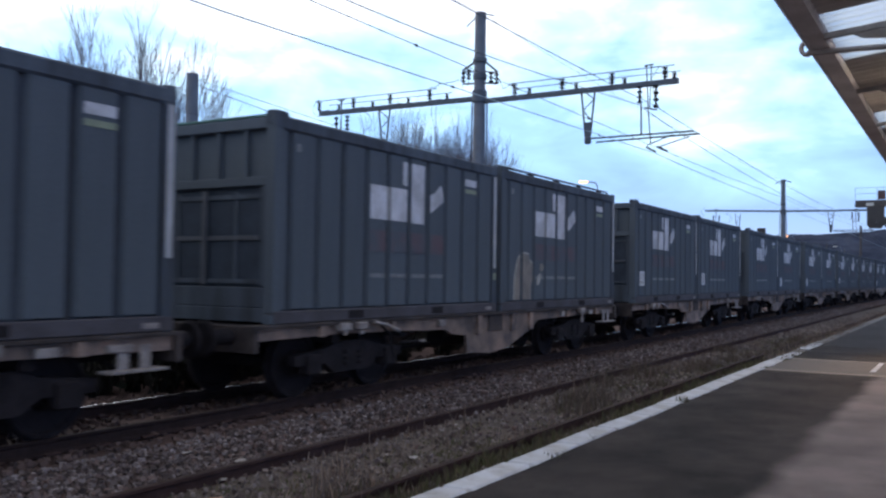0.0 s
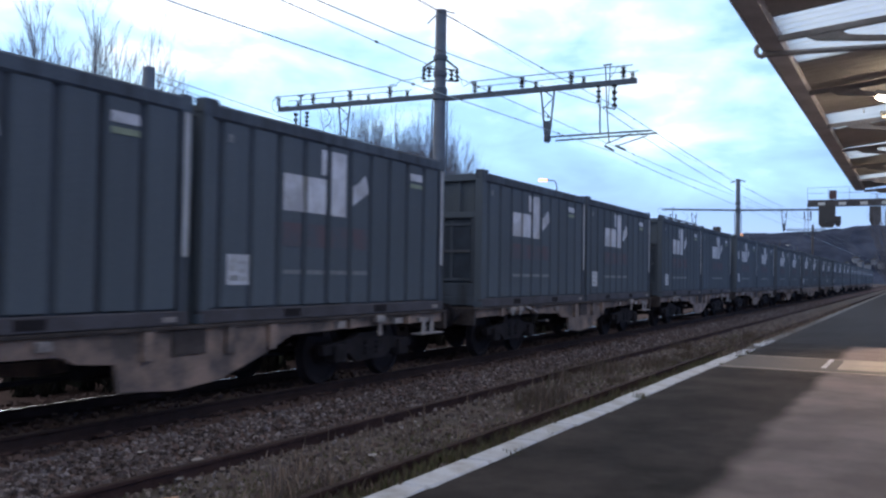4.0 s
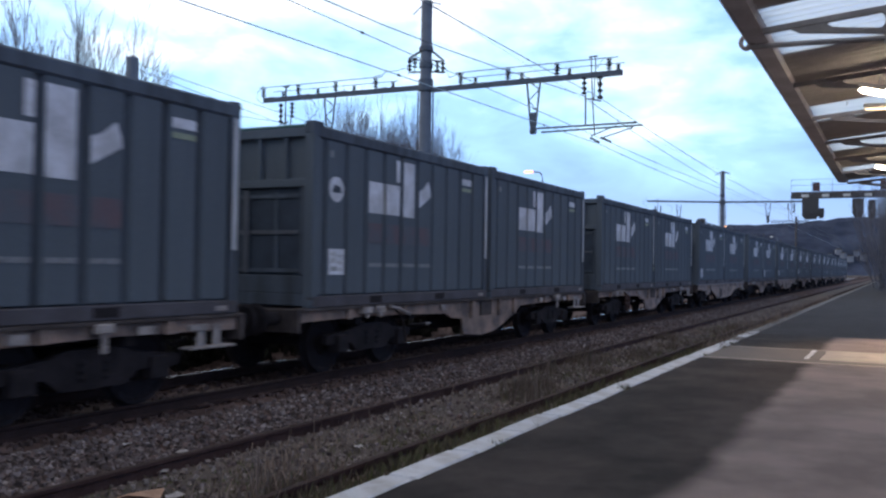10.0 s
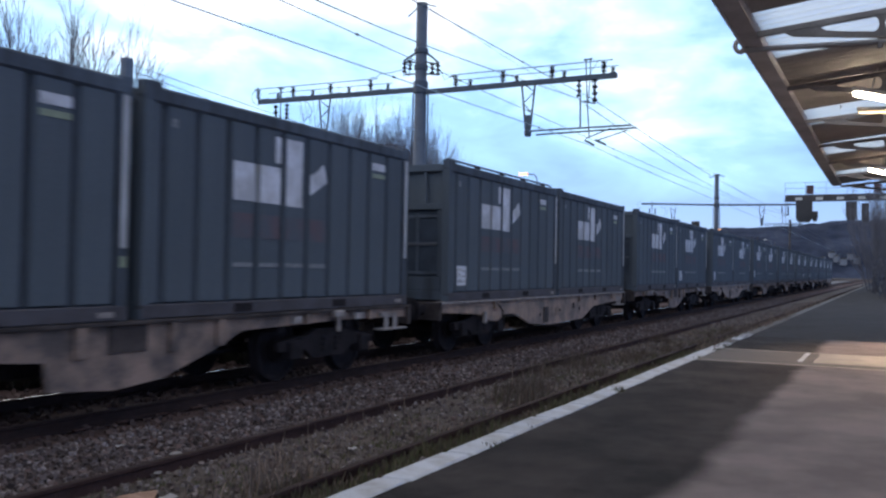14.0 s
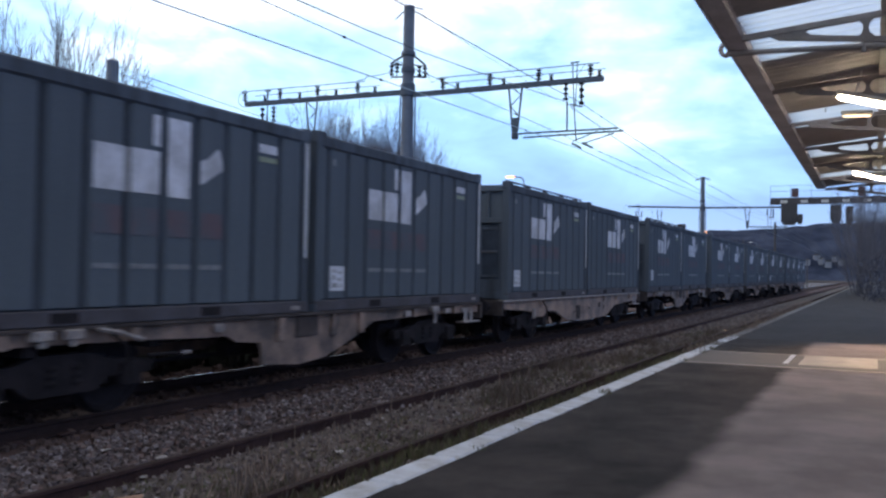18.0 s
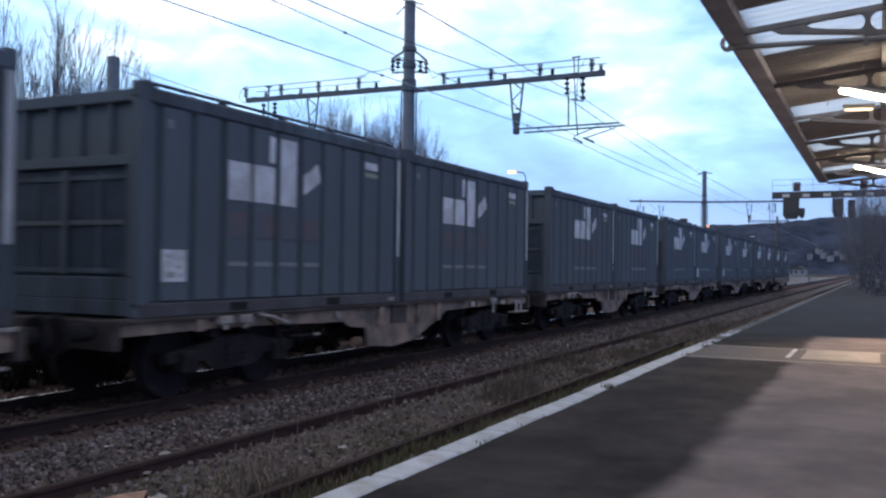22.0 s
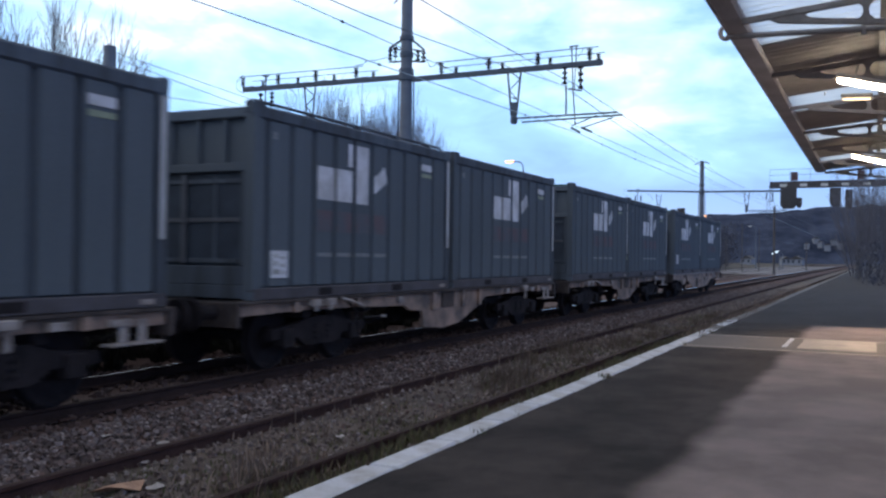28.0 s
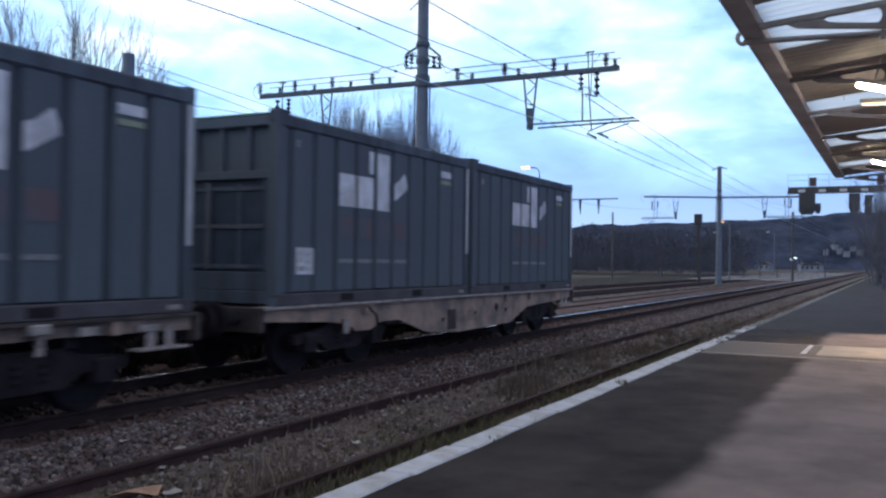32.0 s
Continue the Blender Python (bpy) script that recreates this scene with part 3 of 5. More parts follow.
def ahead(t):
    """How far the train still has to go at t; it slowly gains speed."""
    q = 32 - t
    for (ta, da), (tb, db) in zip(UNEVEN, UNEVEN[1:]):
        if ta <= t <= tb:
            d = da + (db - da) * (t - ta) / (tb - ta)
    return 6.99 * q - .03 * q * q - .000012 * q ** 3 + d


def build_container(shift):
    """Steel bulk container; its front end points to -x, its near side to -y, its base is at z = 0."""
    c = empty("container", "dark grey ribbed steel bulk container on a flat wagon", "container", "containers of the train")
    h, w, top = CONT_L / 2, HALF_W, CONT_H
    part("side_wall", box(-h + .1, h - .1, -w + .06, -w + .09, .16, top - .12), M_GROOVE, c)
    part("side_wall", box(-h + .1, h - .1, w - .09, w - .05, .16, top - .12), M_STEEL_GREY, c)
    n = 10
    x0, x1 = -h + .31, -h + 5.87
    step = (x1 - x0) / n
    pw = step - .07
    pan = mesh_of("wall_panel", prism([(0, 0), (.03, -.05), (pw - .03, -.05), (pw, 0)], "z", .19, top - .17), M_STEEL_GREY)
    part("front_panel", prism([(-h + .16, -w + .06), (-h + .17, -w + .01), (-h + .25, -w + .01), (-h + .28, -w + .06)], "z", .19, top - .17), M_STEEL_GREY, c)
    for i in range(n):
        part("wall_panel", pan, None, c, at=(x0 + step * i + .042, -w + .06, 0))
    for y0, y1 in ((-w - .01, -w + .10), (w - .10, w)):
        part("bottom_rail", box(-h, h, y0, y1, 0, .165, .012), M_RAIL_DIRTY, c)
        part("top_rail", box(-h, h, y0, y1, top - .17, top + .02, .03), M_FRAME_GREY, c)
    for sx in (-1, 1):
        for sy in (-1, 1):
            x_a, x_b = sorted((sx * h, sx * (h - .16)))
            y_a, y_b = sorted((sy * (w + .005), sy * (w - .16)))
            pale = sx > 0 and sy < 0
            part("corner_post", box(x_a, x_b, y_a, y_b, .12, top - .1, .012), M_STEEL_GREY if sx < 0 else M_FRAME_GREY, c)
            part("corner_casting", box(x_a - .003, x_b + .003, y_a - .004, y_b + .004, -.003, .122, .01), M_FRAME_GREY, c)
            hi = .075 if sx < 0 else .045
            part("corner_casting", box(x_a - .004, x_b + (.09 if sx < 0 else .004), y_a - .004, y_b + .004, top - .11, top + hi, .012), M_FRAME_GREY, c)
            if pale:
                part("marker_strip", box(h - .135, h - .04, -w - .012, -w - .002, .79, top - .17, .003), M_POST_PALE, c, "scuffed pale strip down the rear corner post")
    # end walls: upper ribs, cross beam, recessed door with bars
    for sx in (-1, 1):
        e = part("end_wall", box(min(sx * (h - .10), sx * (h - .14)), max(sx * (h - .10), sx * (h - .14)), -w + .1, w - .1, .1, top - .05), M_FRAME_GREY if sx > 0 else M_STEEL_GREY, c)
        if sx > 0:
            continue
        part("end_beam", box(-h, -h + .11, -w + .15, w - .15, top - .15, top - .01, .01), M_STEEL_GREY, e)
        part("end_beam", box(-h + .005, -h + .11, -w + .15, w - .15, top * .665, top * .665 + .12, .01), M_STEEL_GREY, e)
        part("end_beam", box(-h, -h + .11, -w + .15, w - .15, .02, .20, .01), M_FRAME_GREY, e)
        rib = mesh_of("end_rib", box(-h + .02, -h + .10, -.03, .03, top * .665 + .12, top - .15, .008), M_STEEL_GREY)
        for k in range(4):
            part("end_rib", rib, None, e, at=(0, -.72 + .48 * k, 0))
        part("end_apron", box(-h + .02, -h + .098, -w + .17, w - .17, .20, .46, .012), M_FRAME_GREY, e)
        for s_ in (-1, 1):
            part("door_jamb", box(-h + .02, -h + .098, min(s_ * (w - .16), s_ * (w - .25)), max(s_ * (w - .16), s_ * (w - .25)), .46, top * .665, .01), M_FRAME_GREY, e)
        door = part("end_door", box(-h + .07, -h + .099, -w + .26, w - .26, .47, top * .665 - .01, .006), M_DOOR_DARK, c, "dark recessed double end door")
        part("door_bar", box(-h + .02, -h + .06, -.05, .04, .48, top * .665 - .03, .01), M_DOOR_BAR, door, "scuffed pale locking bar")
        for y_ in (-.55, .50):
            part("door_bar", box(-h + .05, -h + .072, y_ - .03, y_ + .03, .50, top * .665 - .06, .008), M_FRAME_GREY, door)
        for z_, m_ in ((1.09, M_DOOR_BAR), (.53, M_FRAME_GREY), (1.62, M_FRAME_GREY)):
            part("hinge_strap", box(-h + .045, -h + .071, -w + .29, w - .29, z_ - .03, z_ + .03, .006), m_, door)
    part("roof", prism([(-w + .09, top - .09), (w - .09, top - .09), (w - .09, top - .03), (0, top + .015), (-w + .09, top - .03)], "x", -h + .1, h - .1), M_DOOR_DARK, c)
    part("floor", box(-h + .1, h - .1, -w + .1, w - .1, .03, .10), M_FRAME_GREY, c)
    for px in (-1.28, .93):
        # Fork pockets are shallow dark boxes; their inner shade is only colour
        part("fork_pocket", box(px - .18, px + .18, -w - .013, -w + .02, .028, .140, .004), M_BOGIE, c)
    # markings in white film, on the proud panels: two blocks, a tall block and a slanted leaf
    yf = -w + .006
    px = [x0 + step * i + .042 for i in range(n + 1)]

    def film(name, outline, m, lab=""):
        return part(name, prism(outline, "y", yf - .004, yf + .004), m, c, lab)

    def rect(i, a, b, z0, z1):
        i += shift if 2 <= i <= 5 else 0
        u, v = px[i] + .03 + (pw - .06) * a, px[i] + .03 + (pw - .06) * b
        return [(u, z0), (v, z0), (v, z1), (u, z1)]

    film("white_block", rect(2, .04, 1, 1.46, 1.96), M_WHITE_FILM, "white marking block")
    film("white_block", rect(3, 0, 1, 1.46, 1.96), M_WHITE_FILM)
    film("white_block", rect(3, .74, 1, 2.02, 2.38), M_WHITE_FILM)
    film("white_block", rect(4, 0, .86, 1.45, 2.38), M_WHITE_FILM)
    g0, g1 = px[2 + shift] + pw, px[3 + shift]
    line_ = [(g0 - .034, yf), (g0 - .002, yf + .049), (g1 + .002, yf + .049), (g1 + .034, yf)]
    # film in the groove takes a duller tone than on the panels
    part("white_block", prism(line_ + [(x, y - .004) for x, y in line_[::-1]], "z", 1.46, 1.96), M_POST_PALE, c)
    a, b = px[5 + shift] + .03, px[5 + shift] + pw - .03
    film("white_leaf", [(a, 1.64), (a + .10, 1.69), (b - .01, 1.86), (b - .03, 1.97), (b - .10, 2.12), (a + .14, 1.98), (a, 1.93)], M_WHITE_FILM, "slanted white marking")
    for i in range(2, 6):
        film("lettering_bar", rect(i, .02 if i > 2 else .1, .98, .60, .66), M_TEXT_DIM)
        film("faded_bar", rect(i, .02, .98, .98, 1.30), M_RED_FADED)
    film("marking_plate", rect(8, .08, .98, 2.19, 2.31), M_WHITE_FILM, "small white plate")
    film("marking_plate", rect(8, .08, .98, 2.07, 2.14), M_YELLOW, "yellowish band under the plate")
    film("small_mark", rect(0, .1, .3, 2.22, 2.32), M_TEXT_DIM)
    part("marking_plate", box(h - .42, h - .2, -w - .014, -w - .009, .04, .10), M_WHITE_AND_LIT_EDGE, c)
    return c, px, pw, yf


def add_plate(c, px, pw, yf, dx=0.0, dz=0.0):
    """White sheet with faded print; each container carries it at a slightly different spot."""
    def sheet_of(u0, u1, z0, z1, a, b):
        return prism([(px[0] + u0 + dx, z0 + dz), (px[0] + u1 + dx, z0 + dz), (px[0] + u1 + dx, z1 + dz), (px[0] + u0 + dx, z1 + dz)], "y", yf - a, yf - b)
    p_ = part("white_plate", sheet_of(.04, .44, .30, .68, .006, -.004), M_WHITE_FILM, c, "white sheet with faded print low on the side")
    for u0, u1, z0, z1, m_ in ((.08, .22, .58, .63, M_PRINT), (.24, .38, .56, .60, M_PRINT), (.09, .20, .47, .54, M_PRINT), (.25, .36, .45, .50, M_PRINT), (.09, .25, .35, .42, M_POST_PALE), (.30, .38, .35, .40, M_PRINT)):
        part("print_bar", sheet_of(u0, u1, z0, z1, .009, .006), m_, p_)


def add_emblem(c, px, pw, yf):
    bmx = lathe([(.19, -.006), (.19, .004)], "y", (px[0] + pw / 2, yf, 1.75), 20)
    e_ = part("round_emblem", bmx, M_WHITE_FILM, c, "round white emblem with a dark middle")
    part("emblem_middle", prism([(px[0] + .13, 1.70), (px[0] + pw - .12, 1.70), (px[0] + pw - .15, 1.79), (px[0] + .18, 1.82)], "y", yf - .010, yf - .006), M_FRAME_GREY, e_)


def add_tag(c):
    h = CONT_L / 2
    part("marker_tag", box(h - .132, h - .043, -HALF_W - .011, -HALF_W - .002, .58, .70, .003), M_YELLOW, c, "small yellowish tag on the corner post")


def add_tarp_bar(c):
    h = CONT_L / 2
    b = tube([(-h + .15, -HALF_W + .14, CONT_H + .098), (h - .45, -HALF_W + .14, CONT_H + .098), (h - .2, -HALF_W + .14, CONT_H + .10), (h - .06, -HALF_W + .14, CONT_H + .02)], .022, 8)
    bar = part("tarpaulin_bar", b, M_FRAME_GREY, c, "raised roller bar of the roof tarpaulin")
    for k in range(5):
        x = -h + .25 + k * (2 * h - 1.0) / 4
        part("bar_bracket", box(x - .04, x + .04, -HALF_W + .06, -HALF_W + .18, CONT_H - .02, CONT_H + .09, .006), M_FRAME_GREY, bar)


def cut(outline, lo, hi):
    """The part of an outline between two values of its first coordinate."""
    for edge, keep in ((lo, 1), (hi, -1)):
        out = []
        for (xa, za), (xb, zb) in zip(outline, outline[1:] + outline[:1]):
            if keep * (xa - edge) >= 0:
                out.append((xa, za))
            if (xa - edge) * (xb - edge) < 0:
                out.append((edge, za + (zb - za) * (edge - xa) / (xb - xa)))
        outline = out
    return outline


def add_spray(c, px, pw, yf):
    """Faded rounded spray-painted figures low on the panels and in the grooves between them."""
    big = [(.80, .20), (.82, .63), (.89, .85), (1.0, 1.02), (1.15, 1.10), (1.38, 1.09), (1.46, .97), (1.60, .90), (1.65, .76), (1.62, .62), (1.50, .5), (1.52, .20)]
    leaf = [(1.84, .47), (1.82, .56), (1.90, .68), (2.0, .72), (2.0, .62), (1.93, .50)]
    small = [(1.97, .80), (1.98, .90), (2.08, .92), (2.13, .86), (2.10, .78), (2.02, .75)]
    def grown(fig, k):
        u, v = sum(p[0] for p in fig) / len(fig), sum(p[1] for p in fig) / len(fig)
        return [(u + (x - u) * k, max(.2, v + (z - v) * k)) for x, z in fig]

    for fig, m_, out in ((grown(big, 1.07), M_CREAM_LINE, .005), (big, M_CREAM, .008), ([(.12, .56), (.10, .98), (.16, 1.04), (.47, 1.04), (.45, .55)], M_CREAM, .005), (leaf, M_CREAM_LINE, .005), (small, M_CREAM, .005)):
        fig = [(x - .23 - CONT_L / 2, z) for x, z in fig]
        for i in range(4):
            for lo, hi, face in ((px[i] + .03, px[i] + pw - .03, yf), (px[i] + pw + .004, px[i + 1] - .004, yf + .05)):
                bit = cut(fig, lo, hi)
                if len(bit) > 2 and max(p[0] for p in bit) - min(p[0] for p in bit) > .01:
                    part("spray_paint", prism(bit, "y", face - out, face + .004), m_, c, "faded cream spray paint" if m_ == M_CREAM else "pale spray-painted outline")


def wheel_bm():
    b = bmesh.new()
    for s in (-1, 1):
        add_lathe(b, [(.16, s * .66), (.20, s * .675), (.38, s * .70), (.40, s * .665), (.485, s * .665), (.485, s * .69), (.46, s * .70), (.455, s * .80), (.41, s * .80), (.38, s * .755), (.18, s * .745), (.16, s * .79)], "y", (0, 0, 0), 20)
    add_lathe(b, [(.075, -1.0), (.075, 1.0)], "y", (0, 0, 0), 10)
    return b


def add_handwheel(wg):
    # handbrake wheel on the near side
    ring = [(math.cos(k * math.pi / 8) * .24 - 3.45, -1.30, .62 + math.sin(k * math.pi / 8) * .24) for k in range(17)]
    hw = bmesh.new()
    add_tube(hw, ring, .030, 6)
    for k in range(3):
        c_, s_ = math.cos(k * math.pi / 3) * .24, math.sin(k * math.pi / 3) * .24
        add_tube(hw, [(-3.45 - c_, -1.30, .62 - s_), (-3.45 + c_, -1.30, .62 + s_)], .034, 5)
    add_tube(hw, [(-3.45, -1.32, .62), (-3.45, -1.15, .62)], .03, 6)
    part("handbrake_wheel", hw, M_RAIL_RUST, wg, "dark rusty handbrake wheel with thick spokes")


HOLES = ((1.52, .74, .085), (2.03, .66, .055), (.46, .66, .04), (-.95, .60, .045))


def build_wagon(pale):
    """Four-axle flat wagon, 13.9 m over the buffers; z = 0 is the top of the rails."""
    fm = M_PALE_FRAME if pale else M_RUST_FRAME
    wg = empty("flat_wagon", ("pale dirty" if pale else "rusty brown") + " four-axle container flat wagon with deep side frames", "freight wagon", "wagons of the train")
    L = 6.28
    if pale:
        prof = [(-L, DECK - .01), (-L, .84), (-4.7, .76), (-4.2, .70), (-3.95, .58), (-3.5, .57), (-3.2, .69), (-2.6, .69), (-1.64, .42), (-.3, .33), (2.3, .37), (3.3, .68), (5.0, .74), (L, .80), (L, DECK - .01)]
    else:
        prof = [(-L, DECK - .01), (-L, .84), (-4.6, .86), (-3.0, .83), (-2.3, .80), (-1.7, .79), (-1.5, .70), (-1.0, .66), (-.95, .36), (-.1, .29), (.6, .35), (1.5, .62), (2.0, .82), (4.4, .86), (L, .83), (L, DECK - .01)]
    for s in (-1, 1):
        y0, y1 = sorted((s * 1.20, s * 1.15))
        sill = part("side_sill", prism(prof, "y", y0, y1), fm, wg)
        # On pale wagons the flange is whitened to paint its sky-lit edge
        part("top_flange", box(-L, L, min(s * 1.04, s * 1.27), max(s * 1.04, s * 1.27), DECK - .05, DECK - .006, .006), M_WHITE_AND_LIT_EDGE if pale else M_SILL_DARK, sill)
        if s < 0:
            for x in (2.0, -3.7, 3.4, 5.1) if pale else (-5.0, -3.3, -.6, .75, 1.55, 3.4, 5.1):
                part("stake_pocket", box(x - .07, x + .07, -1.262, -1.19, .66 if abs(x) < 2 else .84, DECK - .05, .008), fm, sill)
            for x, z, r in HOLES if pale else ():
                # Holes are flat dark discs, with the shade inside put into their colour
                part("drain_hole", lathe([(r, -1.208), (r * .9, -1.198)], "y", (x, 0, z), 12), M_BOGIE, sill, "dark round disc standing for a hole in the frame")
            if pale:
                part("inspection_box", box(-.76, -.44, -1.23, -1.19, .40, .78, .01), M_SILL_DARK, sill, "dark square box on the frame")
                for a_, b_ in ((-.36, .04), (.10, .40)):
                    part("lettering_panel", box(a_, b_, -1.206, -1.198, .52, .74), M_RUST_FRAME, sill, "faded lettering panel on the frame")
                part("lock_lever", box(-4.36, -4.26, -1.29, -1.22, .56, .80, .01), M_WHITE_AND_LIT_EDGE, sill, "whitish lever hanging from the frame")
            else:
                part("inspection_box", box(-.20, .34, -1.225, -1.19, .69, .985, .006), M_SILL_DARK, sill, "dark square plate on the frame")
            for x, a_, b_ in () if pale else ((3.0, .2, .10), (4.6, .24, .09), (5.4, .3, .07), (-2.0, .18, .1)):
                part("marking_plate", box(x, x + a_, -1.268, -1.262 if x > 9 else -1.20, .86, .86 + b_, .004), M_WHITE_AND_LIT_EDGE, sill, "grimy white plate")
            for x in () if pale else (-4.58, -4.20, 4.10):
                part("container_lock", box(x - .12, x + .12, -1.33, -1.2, DECK - .14, DECK - .03, .015), M_WHITE_AND_LIT_EDGE, sill, "grimy white container lock")
                part("lock_lever", box(x - .04, x + .04, -1.31, -1.27, .70 if x > 0 else .84, DECK - .13, .008), M_WHITE_AND_LIT_EDGE, sill)
            if not pale:
                part("brake_lever", tube([(-3.88, -1.28, 1.0), (-3.60, -1.30, .95), (-3.26, -1.31, .85)], .028, 6), M_WHITE_AND_LIT_EDGE, sill, "whitish slanted brake lever")
            part("brake_lever", tube([(-3.72, -1.25, .98), (-3.48, -1.29, .80), (-3.38, -1.30, .40)], .020, 6), M_BOGIE, sill, "grimy brake lever")
            part("brake_rod", tube([(-3.1, -1.22, .66), (-2.55, -1.22, .648)], .022, 6), M_BOGIE, sill)
            part("rod_end", tube([(-2.55, -1.22, .648), (-2.40, -1.22, .645)], .026, 6), M_WHITE_AND_LIT_EDGE, sill, "whitish rod end")
            for x in (5.75,):
                part("foot_step", box(x - .38, x + .38, -1.33, -1.12, .64, .67, .006), M_WHITE_AND_LIT_EDGE, sill, "whitish step iron")
                for dx in (-.14, .14):
                    part("step_iron", box(x + dx - .07, x + dx + .07, -1.24, -1.215, .66, .92, .01), M_WHITE_AND_LIT_EDGE, sill, "whitish step bracket")
    for x in (-4.6, -2.9, 0, 2.9, 4.6):
        part("cross_beam", box(x - .08, x + .08, -1.14, 1.14, .74, DECK - .02), M_BOGIE, wg)
    part("centre_sill", box(-L, L, -.22, .22, .66, DECK - .03), M_BOGIE, wg)
    part("deck", box(-L, L, -1.1, 1.1, DECK - .029, DECK - .012), M_BOGIE, wg)
    part("air_tank", lathe([(.05, -.6), (.17, -.55), (.17, .55), (.05, .6)], "x", (-.4, -.55, .60), 12), M_BOGIE, wg)
    part("brake_rod", tube([(-4.2, -.3, .45), (4.2, -.3, .45)], .03, 6), M_BOGIE, wg)
    for s in (-1, 1):
        hb = part("headstock", box(min(s * L, s * (L + .09)), max(s * L, s * (L + .09)), -1.27, 1.27, .70, DECK - .008, .01), M_SILL_DARK, wg)
        for y in (-.875, .875):
            st = sorted((s * (L + .09), s * (L + .50)))
            part("buffer", lathe([(.10, st[0]), (.10, st[1])], "x", (0, y, .90), 12), M_BOGIE, hb)
            part("buffer_head", lathe([(.20, s * (L + .50)), (.23, s * (L + .535)), (.19, s * (L + .56))], "x", (0, y, .90), 16), M_BOGIE, wg)
        part("coupling", box(min(s * (L + .09), s * (L + .60)), max(s * (L + .09), s * (L + .60)), -.05, .05, .80, .93, .01), M_BOGIE, hb)
        part("brake_hose", tube([(s * (L + .09), .35, .80), (s * (L + .25), .36, .62), (s * (L + .42), .30, .52), (s * (L + .56), .2, .60)], .025, 6), M_BOGIE, hb)
    # bogies
    wh = wheel_bm()
    wheel_me = mesh_of("wheelset", wh, M_WHEEL, False)
    for sx in (-1, 1):
        bg = part("bogie", box(-.22, .22, -1.0, 1.0, .52, .70, .02), M_BOGIE, wg, at=(sx * 4.15, 0, 0))
        for s in (-1, 1):
            y0, y1 = sorted((s * .98, s * 1.10))
            part("bogie_frame", prism([(-1.25, .46), (-1.25, .60), (-.6, .66), (-.35, .74), (.35, .74), (.6, .66), (1.25, .60), (1.25, .46), (.62, .46), (.42, .32), (-.42, .32), (-.62, .46)], "y", y0, y1), M_BOGIE, bg)
            for ax in (-.9, .9):
                part("axle_box", box(ax - .14, ax + .14, min(s * .96, s * 1.17), max(s * .96, s * 1.17), .33, .60, .02), M_BOGIE, bg)
            for ax in (-.16, .16):
                part("spring", lathe([(.06, .40), (.075, .44), (.06, .48), (.075, .52), (.06, .56), (.075, .60), (.06, .64)], "z", (ax, s * 1.06, 0), 8), M_BOGIE, bg)
        for ax in (-.9, .9):
            part("wheelset", wheel_me, None, bg, "steel wheelset with worn treads", at=(ax, 0, .46))
    return wg


FIRST_N = -16
proto, PX, PW, YF = build_container(0)
proto_b = build_container(1)[0]
wagon_rust, wagon_pale = build_wagon(False), build_wagon(True)
PALE = {-8, -6, 0}
PLATE_A, PLATE_B = {-13, -11, -10, -8, -6, -5, -2, 0}, {-13, -12, -7, -3}
PLATE_AT = {(-13, 0): (.0, .15), (-13, 1): (.05, .16), (-12, 1): (.06, .08), (-11, 0): (.06, .07), (-10, 0): (.03, .18), (-5, 0): (-.03, .11), (0, 0): (.06, .13)}
BARS = {(-14, 1), (-11, 0), (-6, 0), (-5, 0), (-3, 0), (-2, 0), (-8, 0)}
SHIFTED = {(-14, 0), (-11, 1), (-7, 0), (-6, 1), (-4, 0), (-4, 1), (-2, 1), (-1, 0), (-1, 1), (0, 1)}
GAP_2 = 6.23
TARPS = {(0, 0), (-10, 0), (-1, 0), (-14, 0)}
train = []                           # (thing, place along the train, height)
